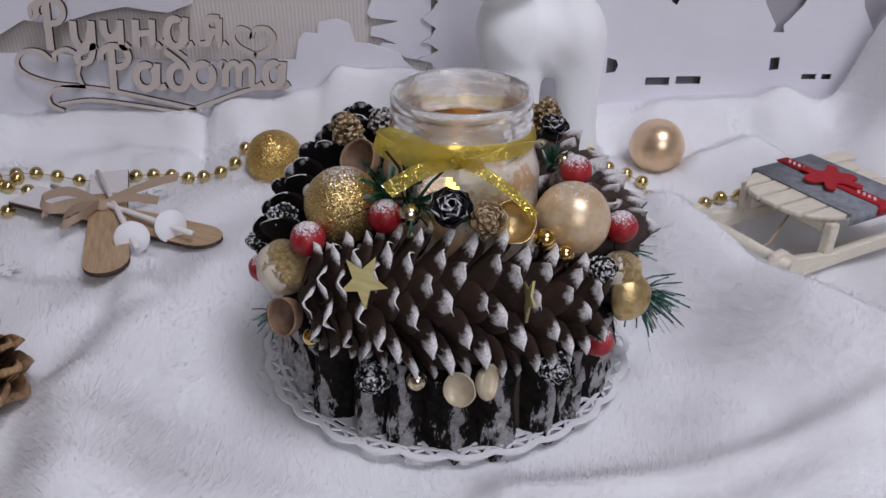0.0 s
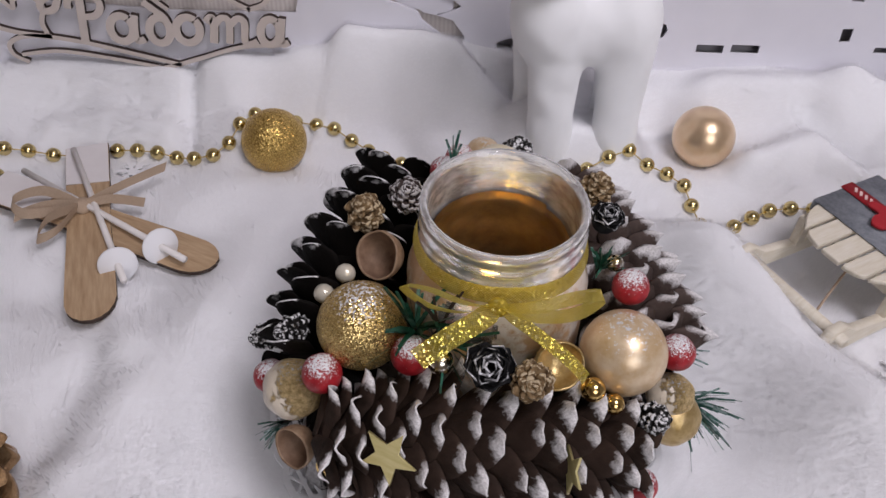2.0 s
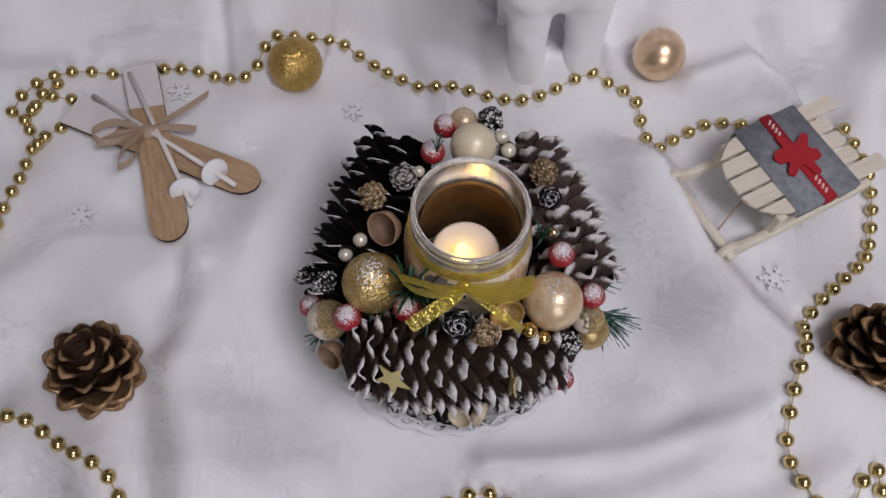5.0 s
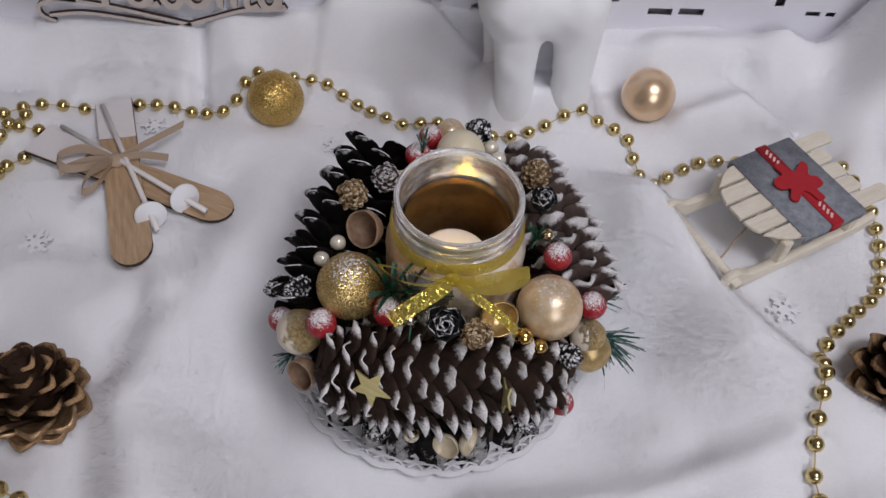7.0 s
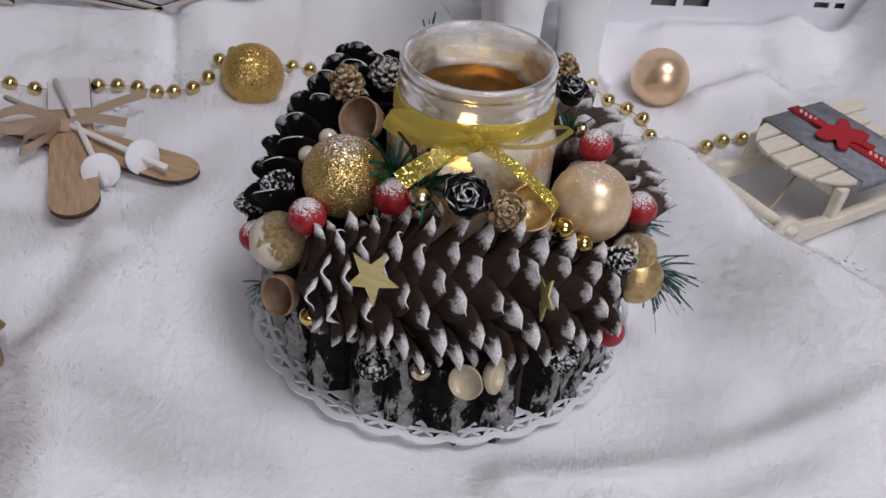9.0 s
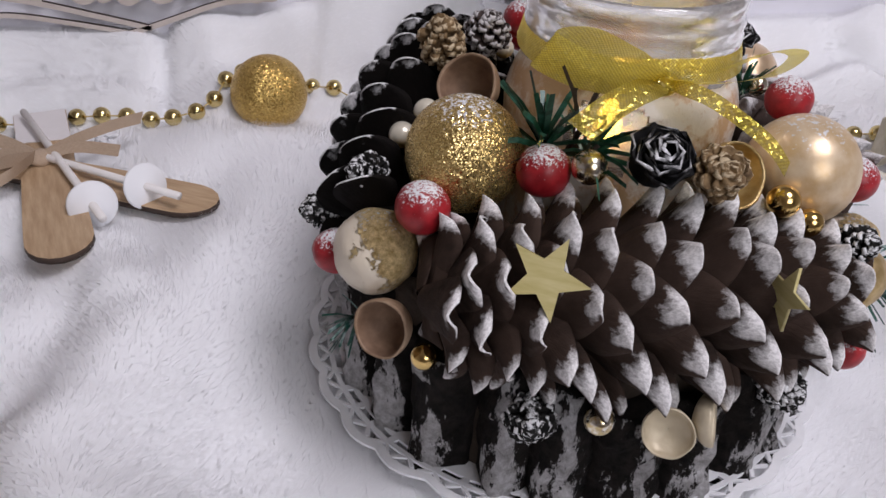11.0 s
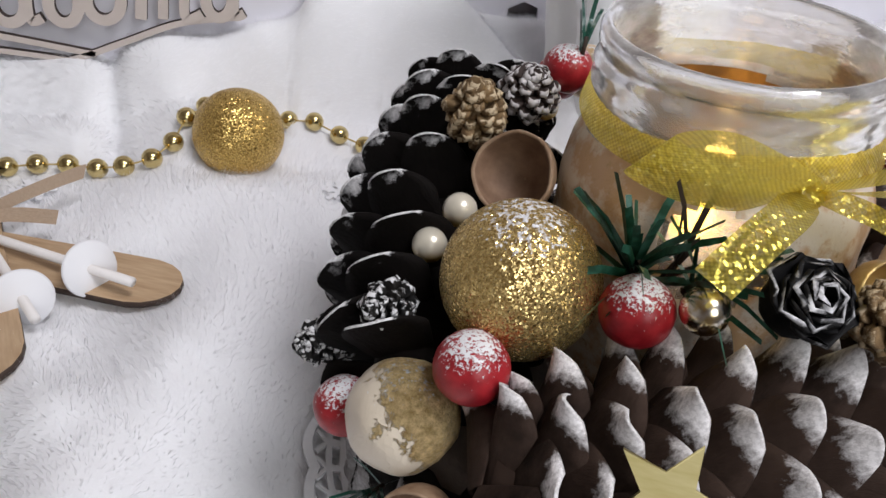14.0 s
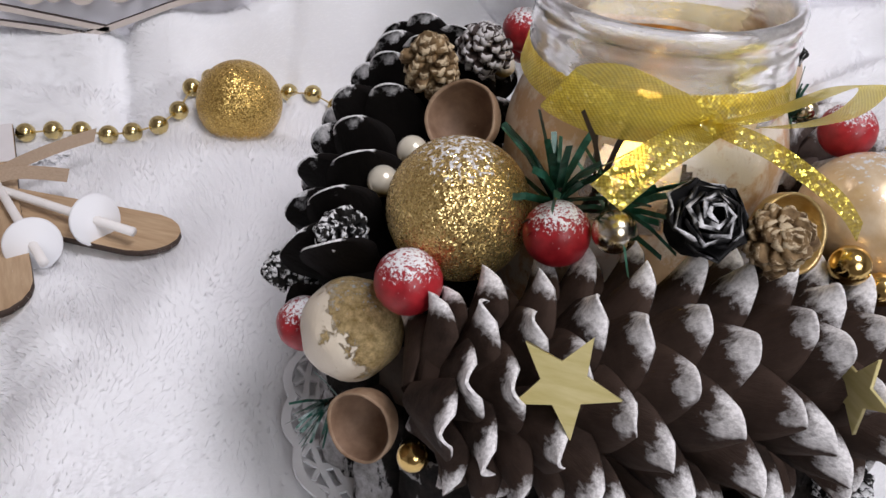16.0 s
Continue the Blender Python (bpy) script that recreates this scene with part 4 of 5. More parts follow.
skis = thing("toy_skis", pose(-0.25, 0.53, 0), "small plywood skis and white poles tied with linen bow", "toy skis")
ski(skis, (-0.316, 0.552), (-0.153, 0.486), 0.0085, 0.0035)
ski(skis, (-0.270, 0.602), (-0.210, 0.431), 0.0080, 0.0075)
hz0 = height(-0.25, 0.53)
for a, b, dk, tl in (((-0.274, 0.590, 0.013), (-0.208, 0.475, 0.017), 0.86, 1.12), ((-0.300, 0.566, 0.012), (-0.187, 0.492, 0.017), 0.92, 1.16)):
    a, b = Vector(a) + Vector((0, 0, hz0)), Vector(b) + Vector((0, 0, hz0))
    end = a + (b - a) * tl
    pole = part("ski_pole", bm_tube([a, a.lerp(end, 0.5), end], 0.0021, 8), POLE, skis, "thin white wooden pole")
    disc = bm_lathe([(0.0005, -0.0012), (0.0110, -0.0012), (0.0116, 0.0), (0.0110, 0.0012), (0.0005, 0.0012)], 28)
    part("basket", disc, FELTW, pole, "round white felt basket", aim(b, b + (b - a) + Vector((0.01, -0.05, 0.05))))
knot = Vector((-0.248, 0.530, hz0 + 0.014))
bow = part("bow_knot", bm_ball(0.0065, 16, (1, 1, 0.7), 0.2, 200), LINEN, skis, "linen ribbon knot", Matrix.Translation(knot))
for ends, w in ((((0, 0, 0), (-0.020, -0.006, 0.004), (-0.038, -0.014, 0.001)), 0.008), (((0, 0, 0), (0.016, 0.008, 0.006), (0.034, 0.022, 0.008), (0.046, 0.036, 0.006)), 0.007),
                (((0, 0, 0), (0.018, 0.002, 0.005), (0.040, 0.003, 0.002)), 0.0065), (((0, 0, 0), (-0.012, -0.020, 0.007), (-0.016, -0.034, 0.002), (-0.004, -0.030, 0.006), (0, -0.006, 0.004)), 0.007),
                (((0, 0, 0), (-0.022, 0.002, 0.010), (-0.040, -0.006, 0.008), (-0.030, -0.014, 0.004), (-0.004, -0.004, 0.002)), 0.007)):
    line = smooth_line([knot + Vector(p) for p in ends], 6)
    part("ribbon_end", bm_ribbon(line, Vector((0.25, 0.35, 0.8)), w), LINEN, bow)

# ---------- sled ----------
SLED_Z = 0.000
ang = radians(29.0)
sled_pose = Matrix.Translation((0.1833, 0.4579, SLED_Z)) @ Matrix.Rotation(ang, 4, "Z") @ Matrix.Rotation(radians(1.5), 4, "Y")
sled = thing("toy_sled", sled_pose, "small cream wooden sled with a grey felt band and red ribbon", "toy sled")
RUN, HALF, DECK = 0.150, 0.0380, 0.034
for sy in (-1, 1):
    side = [(0.0, 0.003), (0.006, 0.0), (RUN * 0.93, 0.0), (RUN, 0.006), (RUN, 0.012), (RUN * 0.9, 0.009), (0.055, 0.009), (0.022, 0.014), (0.010, 0.022), (0.0, 0.021), (-0.003, 0.011)]
    bm = bm_plate([side], 0.006)
    bmesh.ops.bevel(bm, geom=bm.edges[:], offset=0.0004, segments=1, affect="EDGES")
    part("runner", bm, SLEDW, sled, m=sled_pose @ pose(0, sy * 0.0355, 0, 90, 0, 0), smooth=False)
    for px in (0.052, 0.122):
        part("post", bm_box(0.008, 0.006, 0.022, bevel=0.0006), SLEDW, sled, m=sled_pose @ pose(px, sy * 0.0345, 0.0195), smooth=False)
part("crossbar", bm_tube([(0, -0.043, 0), (0, 0, 0), (0, 0.043, 0)], 0.0034, 12), SLEDW, sled, "round wooden crossbar", sled_pose @ pose(0.006, 0, 0.016))
part("crossbar", bm_box(0.006, 0.062, 0.006, bevel=0.0006), SLEDW, sled, m=sled_pose @ pose(0.052, 0, 0.026), smooth=False)
part("crossbar", bm_box(0.006, 0.062, 0.006, bevel=0.0006), SLEDW, sled, m=sled_pose @ pose(0.122, 0, 0.026), smooth=False)
part("drawstring", bm_tube([(0.0, -0.02, 0.0), (0.02, -0.012, -0.004), (0.046, -0.004, 0.010)], 0.0008, 6), LINEN, sled, m=sled_pose @ pose(0.006, 0, 0.016))
quarter = lambda v: 0.031 + 0.027 * (abs(v) / HALF) ** 3.2
PLANKS, PW = 5, 2 * HALF / 5
for i in range(PLANKS):
    v = -HALF + (i + 0.5) * PW
    front = 0.031 + 0.027 * (abs(v) / HALF) ** 3.2
    rear = 0.137 + (0.016 if i in (0, PLANKS - 1) else 0.0)
    f0, f1 = (0.031 + 0.027 * (min(abs(v + s * PW / 2), HALF) / HALF) ** 3.2 for s in (-1, 1))
    bm = bm_plate([[(f0, v - PW / 2 + 0.0013), (rear - 0.002, v - PW / 2 + 0.0013), (rear, v - PW / 2 + 0.0026), (rear, v + PW / 2 - 0.0026), (rear - 0.002, v + PW / 2 - 0.0013), (f1, v + PW / 2 - 0.0013), (quarter(v + PW / 4), v + PW / 4), (front, v), (quarter(v - PW / 4), v - PW / 4)]], 0.0034)
    bmesh.ops.bevel(bm, geom=bm.edges[:], offset=0.0004, segments=1, affect="EDGES")
    part("plank", bm, SLEDW, sled, m=sled_pose @ pose(0, 0, DECK), smooth=False)
band = bm_box(0.0595, 2 * HALF + 0.004, 0.0016, bevel=0.0005)
band = part("felt_band", band, FELTG, sled, "mottled grey felt wrapped over the planks", sled_pose @ pose(0.090, 0, DECK + 0.0028))
for sy in (-1, 1):
    part("band_side", bm_box(0.0595, 0.0014, 0.008, bevel=0.0004), FELTG, band, m=sled_pose @ pose(0.090, sy * (HALF + 0.0022), DECK - 0.001))
ribbon = part("ribbon", bm_box(0.0105, 2 * HALF + 0.007, 0.0012, bevel=0.0004), FELTR, sled, "red ribbon with pale stitches", sled_pose @ pose(0.090, 0, DECK + 0.0044))
part("ribbon_side", bm_box(0.0105, 0.0012, 0.008, bevel=0.0004), FELTR, ribbon, m=sled_pose @ pose(0.090, -HALF - 0.0034, DECK + 0.001))
stitch = as_mesh(bm_box(0.0046, 0.0017, 0.0006), "stitch", False)
for y in (-0.034, -0.030, -0.026, -0.022, 0.022, 0.026, 0.030, 0.034):
    put("stitch", stitch, STITCH, ribbon, m=sled_pose @ pose(0.090, y, DECK + 0.0052, 0, 0, 38))
figure = [(-0.004, -0.017), (0.003, -0.016), (0.006, -0.010), (0.015, -0.013), (0.019, -0.009), (0.012, -0.003), (0.010, 0.002), (0.018, 0.008), (0.016, 0.013), (0.008, 0.010),
          (0.005, 0.016), (-0.001, 0.020), (-0.006, 0.016), (-0.006, 0.009), (-0.015, 0.013), (-0.018, 0.008), (-0.010, 0.002), (-0.010, -0.003), (-0.019, -0.008), (-0.016, -0.013), (-0.008, -0.010)]
fig = bm_plate([[tuple(p[:2]) for p in smooth_line([(x, y, 0) for x, y in figure], 3, True)]], 0.002)
part("felt_figure", fig, FELTR, sled, "red felt cut-out figure on the ribbon", sled_pose @ pose(0.090, 0.0, DECK + 0.0062, 0, 0, 70), False)


# ---------- pine cones ----------
def scale_mesh(name, width=0.55, ridge=0.42, hook=0.10, blunt=0.42, thick=0.04, taper=0.95, shoulder=0.66):
    """One woody scale: y from root to tip (0 to 1), x across, z towards the outside of the cone."""
    bm = bmesh.new()
    cols = 6
    rows = [0.0, shoulder * 0.6, shoulder] + [shoulder + (1 - shoulder) * q for q in (0.2, 0.4, 0.6, 0.8, 0.93, 1.0)]
    tops, bots = [], []
    for v in rows:
        far = max(0.0, (v - shoulder) / (1 - shoulder))
        w = width * (0.40 + 0.60 * step(0.0, shoulder, v)) * (1 - (1 - blunt) * far ** taper)
        a, b = [], []
        for i in range(cols + 1):
            u = i / cols * 2 - 1
            z = -ridge * width * abs(u) ** 1.6 * (0.30 + 0.70 * v) * (1 - 0.45 * far) + hook * far ** 2
            y = v - 0.05 * abs(u) ** 2 * far
            a.append(bm.verts.new((u * w / 2, y, z)))
            b.append(bm.verts.new((u * w / 2, y * 0.992, z - thick * (0.6 + 0.6 * far))))
        tops.append(a), bots.append(b)
    for j in range(len(rows) - 1):
        for i in range(cols):
            bm.faces.new((tops[j][i], tops[j][i + 1], tops[j + 1][i + 1], tops[j + 1][i]))
            bm.faces.new((bots[j][i], bots[j + 1][i], bots[j + 1][i + 1], bots[j][i + 1]))
        bm.faces.new((tops[j][0], tops[j + 1][0], bots[j + 1][0], bots[j][0]))
        bm.faces.new((tops[j][cols], bots[j][cols], bots[j + 1][cols], tops[j + 1][cols]))
    for i in range(cols):
        bm.faces.new((tops[-1][i], tops[-1][i + 1], bots[-1][i + 1], bots[-1][i]))
    return as_mesh(bm, name)


def cone(name, parent, base, tip, radius, count, open_root, open_tip, mesh, mats, size, label="", twist=0.0, clear=()):
    """A cone from base to tip; its scales stand on a spiral. radius(s) is its half width along the axis."""
    base, tip = Vector(base), Vector(tip)
    frame_m = aim(base, tip, twist)
    L = (tip - base).length
    core = bm_lathe([(0.0008, 0.0)] + [(max(radius(s) * 0.45, 0.001), s * L * 0.93 + 0.002) for s in np.linspace(0, 1, 9)] + [(0.0006, L * 0.94)], 12)
    body = part(name, core, mats[0], parent, label, frame_m)
    rnd = random.Random(int(count + 1000 * L))
    meshes = []
    for mat in mats:
        me = mesh.copy()
        me.materials.append(mat)
        meshes.append(me)
    for i in range(count):
        s = (i + 0.5) / count
        phi = i * 2.399963 + rnd.uniform(-0.10, 0.10)
        a = radians(open_root + (open_tip - open_root) * min(1.0, s / 0.40) ** 0.8 + rnd.uniform(-4, 4))
        r = radius(s) * rnd.uniform(0.96, 1.05)
        long = min(r / math.sin(a) * 0.92, (s * L + 0.010) / max(math.cos(a), 0.05))
        out = Vector((math.cos(phi), math.sin(phi), 0))
        y = out * math.sin(a) + Vector((0, 0, 1)) * math.cos(a)
        x = Vector((-out.y, out.x, 0))
        z = x.cross(y)
        at = out * r + Vector((0, 0, s * L)) - y * long
        wide = size(s) / 0.55 * rnd.uniform(0.92, 1.08)
        m = Matrix((x * wide, y * long, z * wide)).transposed().to_4x4()
        m.translation = at
        m = m @ Matrix.Rotation(rnd.uniform(-0.16, 0.16), 4, "Y") @ Matrix.Rotation(rnd.uniform(-0.05, 0.05), 4, "Z")
        spots = [frame_m @ (m @ Vector((u, v, 0))) for u, v in ((0, 0.6), (0, 1), (-0.25, 0.8), (0.25, 0.8))]
        if any((q - Vector(c)).length < far for q in spots for c, far in clear):
            continue
        if any(math.hypot(q.x - 0.0095, q.y - 0.393) < 0.0415 for q in spots):
            continue
        put("scale", meshes[i % len(meshes)] if len(meshes) == 1 else meshes[0 if s > 0.42 else 1], None, body, m=frame_m @ m)
    return body


SCALE = scale_mesh("scale", 0.62, 0.32, 0.05, 0.36, 0.026, 1.35, 0.68)
SCALE_STUB = scale_mesh("scale", 0.62, 0.40, 0.06, 0.34, 0.050, 1.35, 0.68)
SCALE_BLUNT = scale_mesh("scale", 0.60, 0.24, 0.06, 0.50, 0.09, 2.4)
SCALE_ROUND = scale_mesh("scale", 0.55, 0.09, 0.06, 0.50, 0.018, 1.9)


def loose_cone(x, y, r, lean, label):
    z = height(x, y)
    ob = thing("pine_cone", pose(x, y, z), label, "pine cone", "loose pine cones")
    d = Vector((lean[0], lean[1], 1)).normalized()
    base = Vector((x, y, z + 0.007)) - d * 0.002
    cone("cone_body", ob, base, base + d * 0.052, lambda s: r * math.sin(math.pi * (0.30 + 0.66 * s)) ** 0.8 + 0.002, 40, 84, 44, SCALE_BLUNT, (SCALE_LOOSE, SCALE_GILT),
         lambda s: 0.0235 - 0.010 * s)
    return ob


loose_cone(-0.247, 0.328, 0.0315, (0.02, 0.10), "brown pine cone with gilded lower scales standing on the blanket")
loose_cone(0.307, 0.356, 0.0315, (-0.05, 0.1), "dark brown pine cone with gilded lower scales standing on the blanket")

# ---------- the candle holder ----------
CX, CY, BASE = 0.004, 0.398, -0.0255
holder = thing("candle_holder", pose(CX, CY, BASE), "log slice candle holder wreathed with frosted pine cones, baubles and berries", "candle holder")


def bm_log():
    bm = bm_lathe([(0.0005, 0.0), (0.083, 0.0), (0.0865, 0.003), (0.085, 0.030), (0.084, 0.058), (0.080, 0.061), (0.036, 0.061), (0.0355, 0.050), (0.0005, 0.050)], 72)
    for v in bm.verts:
        r = math.hypot(v.co.x, v.co.y)
        if r > 0.06:
            v.co += Vector((v.co.x, v.co.y, 0)) / r * 0.003 * noise.noise(v.co * 45)
    return bm


log = part("log", bm_log(), LOG, holder, "dark log slice", pose(CX, CY, BASE))


def bark_strip(i, n):
    rnd = random.Random(40 + i)
    a = 2 * math.pi * (i + rnd.uniform(-0.18, 0.18)) / n
    w, h = 0.0250 * rnd.uniform(0.8, 1.2), 0.054 * rnd.uniform(0.88, 1.06)
    bm = bmesh.new()
    nu, nv = 7, 12
    rows = []
    for j in range(nv + 1):
        v = j / nv
        row = []
        for q in range(nu + 1):
            u = q / nu * 2 - 1
            p = Vector((u * w / 2 * (1 + 0.10 * noise.noise(Vector((i * 3.1, v * 5, u))) + 0.05 * math.sin(v * 9 + i)), 0, v * h))
            p.z += 0.005 * noise.noise(Vector((u * 2.2, i * 1.7, 3))) * (1 if j == nv else 0.3 * v)
            bulge = 0.0105 * (1 - abs(u) ** 2.2) * rnd.uniform(0.97, 1.03)
            bulge += 0.0042 * noise.noise(Vector((u * 2.4, v * 4.2, i * 2.3))) + 0.0020 * noise.noise(Vector((u * 6, v * 11, i * 5.3)))
            bulge += 0.003 * (1 - v) ** 2
            row.append(bm.verts.new((p.x, -bulge - 0.0012, p.z)))
        rows.append(row)
    for a0, b0 in zip(rows, rows[1:]):
        for q in range(nu):
            bm.faces.new((a0[q], a0[q + 1], b0[q + 1], b0[q]))
    edge = [e for e in bm.edges if e.is_boundary]
    back = bmesh.ops.extrude_edge_only(bm, edges=edge)
    for v in [g for g in back["geom"] if isinstance(g, bmesh.types.BMVert)]:
        v.co.y = 0.005
    bmesh.ops.recalc_face_normals(bm, faces=bm.faces)
    m = pose(CX, CY, BASE + 0.0005) @ Matrix.Rotation(a, 4, "Z") @ pose(0, -0.0830, 0, 3 * rnd.uniform(-1, 1), 0, 0)
    return part("bark_strip", bm, BARK, log, m=m)


for i in range(24):
    bark_strip(i, 24)


# lace doily under the log
def bm_doily():
    bm = bmesh.new()
    n = 56

    def ring(r0, r1, z, seg=168, wave=0.0):
        q = []
        for i in range(seg):
            a = 2 * math.pi * i / seg
            dr = wave * abs(math.sin(a * n / 4))
            q.append([bm.verts.new(((r + dr) * math.cos(a), (r + dr) * math.sin(a), z + dz)) for r, dz in ((r0, 0.0006), (r1, 0.0006), (r1, -0.0006), (r0, -0.0006))])
        for a, b in zip(q, q[1:] + q[:1]):
            for j in range(4):
                bm.faces.new((a[j], a[(j + 1) % 4], b[(j + 1) % 4], b[j]))

    ring(0.070, 0.0958, 0.0)
    ring(0.0985, 0.1006, 0.0)
    ring(0.1026, 0.1060, 0.0, 224, 0.0028)
    for i in range(n):
        a = 2 * math.pi * i / n
        d = Vector((math.cos(a), math.sin(a), 0))
        bm_strip2d([tuple((d * 0.0952)[:2]), tuple((d * 0.0990)[:2])], 0.0028, 0.0011, bm)
        for sg in (-1, 1):
            e = Vector((math.cos(a + sg * 0.045), math.sin(a + sg * 0.045), 0))
            bm_strip2d([tuple((d * 0.1002)[:2]), tuple((e * 0.1040)[:2])], 0.0014, 0.0010, bm)
    bmesh.ops.recalc_face_normals(bm, faces=bm.faces)
    for v in bm.verts:
        r = math.hypot(v.co.x, v.co.y)
        v.co.z += 0.003 + step(0.090, 0.106, r) * (0.003 + 0.0018 * noise.noise(v.co * 28))
    return bm


doily = part("lace_doily", bm_doily(), LACE, None, m=pose(CX - 0.002, CY + 0.004, BASE + 0.0018), smooth=False)
tagged(doily, "white scalloped lace paper doily under the log", "doily")

# the three great cones
cone("cone", holder, (-0.0655, 0.3235, 0.060), (0.0800, 0.3340, 0.047), lambda s: 0.0362 * (math.sin(math.pi * (0.14 + 0.73 * s)) ** 0.60) + 0.0015, 124, 82, 50, SCALE, (SCALE_FRONT,),
     lambda s: 0.0205 - 0.0055 * s - 0.014 * max(0.0, 0.2 - s), "large brown cone with white frosted scale tips", 0.3)
cone("cone", holder, (-0.0740, 0.3600, 0.056), (-0.0375, 0.4810, 0.078), lambda s: 0.0340 * (math.sin(math.pi * (0.24 + 0.55 * s)) ** 0.55) + 0.001, 84, 96, 72, SCALE_ROUND, (SCALE_DARK,),
     lambda s: 0.0250 - 0.006 * s, "near black cone with open scales and white frosted tips", 1.1, (((-0.0455, 0.399, 0.096), 0.0125), ((-0.050, 0.3645, 0.087), 0.0185)))
cone("cone", holder, (0.0930, 0.3720, 0.055), (0.0490, 0.4830, 0.070), lambda s: 0.0318 * (math.sin(math.pi * (0.24 + 0.55 * s)) ** 0.55) + 0.001, 84, 84, 60, SCALE_STUB, (SCALE_RIGHT,),
     lambda s: 0.0215 - 0.005 * s, "greyish brown cone with frosted scale tips", 2.0)


def bauble(at, r, mat, label):
    return part("bauble", bm_ball(r, 48), mat, holder, label, pose(*at))


bauble((-0.0500, 0.3645, 0.0870), 0.0196, GLITTER_FROST, "gold glitter ball dusted with snow")
bauble((0.0640, 0.3570, 0.0830), 0.0190, PEARL_FROST, "champagne pearl ball dusted with snow")
bauble((0.0125, 0.4660, 0.0920), 0.0158, CREAM, "cream pearl ball")
bauble((0.0060, 0.4900, 0.0860), 0.0100, PEARL_FROST, "small frosted pearl ball")
part("nut", bm_ball(0.0138, 32, (1, 0.95, 1.05), 0.06, 160), NUT, holder, "pale nut patched with gold leaf", pose(-0.0797, 0.3492, 0.0600))
part("nut", bm_ball(0.0110, 32, (1, 0.95, 0.9), 0.06, 160, 4.0), NUT, holder, "pale nut patched with gold leaf", pose(0.0915, 0.3575, 0.0530))
for at, r in (((-0.0654, 0.3438, 0.0793), 0.0088), ((-0.0278, 0.3467, 0.0899), 0.0087), ((0.0684, 0.3828, 0.0975), 0.0084), ((0.0908, 0.3650, 0.0745), 0.0085),
              ((0.0755, 0.3215, 0.0345), 0.0078), ((-0.0064, 0.4858, 0.0860), 0.0086), ((-0.0147, 0.4531, 0.1030), 0.0082), ((-0.0930, 0.3620, 0.0520), 0.0080)):
    part("berry", bm_ball(r, 24, (1, 1, 0.97), 0.03, 200, at[0] * 90), BERRY, holder, "red berry dusted with snow", pose(*at))
for at, r, mat, lab in (((-0.0598, 0.3935, 0.0890), 0.0047, BEAD_CREAM, "cream and gold bead"), ((-0.0690, 0.3850, 0.0842), 0.0047, BEAD_CREAM, "cream and gold bead"),
                        ((0.0484, 0.3370, 0.0828), 0.0054, BEAD_GOLD, "shiny gold bead"), ((0.0580, 0.3348, 0.0760), 0.0046, BEAD_GOLD, "shiny gold bead"),
                        ((-0.0156, 0.3399, 0.0946), 0.0056, BEAD_SILVER, "silvery gold bead"), ((-0.0124, 0.3026, 0.0255), 0.0050, BEAD_SILVER, "silvery gold bead"),
                        ((-0.0651, 0.3278, 0.0324), 0.0045, BEAD_GOLD, "shiny gold bead"), ((0.0330, 0.4780, 0.0860), 0.0052, BEAD_CREAM, "cream and gold bead"),
                        ((0.0370, 0.4650, 0.0890), 0.0052, BEAD_CREAM, "cream and gold bead"), ((-0.0236, 0.4431, 0.0942), 0.0040, BEAD_CREAM, "cream and gold bead"),
                        ((0.0640, 0.3990, 0.0960), 0.0040, BEAD_SILVER, "silvery gold bead")):
    part("bead", bm_ball(r, 20), mat, holder, lab, pose(*at))


# half nutshells: hollow cups with an open mouth
def nutshell(at, towards, r, mat, deep=0.95, lab="hollow half nutshell"):
    prof = [(r * 0.90 * math.sin(t), -r * deep * 0.88 * math.cos(t) - r * 0.02) for t in np.linspace(0.03, math.pi / 2, 9)]
    prof += [(r * 0.97, 0.0006), (r, -0.0004)]
    prof += [(r * math.sin(t), -r * deep * math.cos(t) - 0.0008) for t in np.linspace(math.pi / 2, 0.03, 9)]
    bm = bm_lathe(prof, 32)
    for v in bm.verts:
        v.co += v.co.normalized() * 0.0006 * noise.noise(v.co * 170 + Vector(at) * 40)
    bm.faces.index_update()
    for f in bm.faces:
        f.material_index = 1 if f.index < 32 * 8 else 0
    part("nutshell", bm, (mat, SHELL_IN if mat == SHELL else mat), holder, lab, aim(at, Vector(at) + Vector(towards)))


nutshell((-0.0455, 0.3975, 0.0975), (-0.52, -0.62, 0.55), 0.0115, SHELL, 1.1)
nutshell((-0.0794, 0.3290, 0.0437), (-0.55, -0.76, 0.34), 0.0098, SHELL, 1.15)
nutshell((0.0345, 0.3440, 0.0885), (0.22, -0.85, 0.50), 0.0112, SHELL_GOLD)
nutshell((0.0074, 0.2955, 0.0255), (-0.42, -0.80, 0.42), 0.0082, SHELL_PALE, 0.55, "pale hollow half nutshell")
nutshell((0.0219, 0.2975, 0.0285), (0.88, -0.45, 0.22), 0.0086, SHELL_PALE, 0.6, "pale hollow half nutshell")
nutshell((0.0935, 0.3550, 0.0400), (-0.75, 0.55, -0.2), 0.0135, SHELL_GOLD, 1.0, "gilded half nutshell")


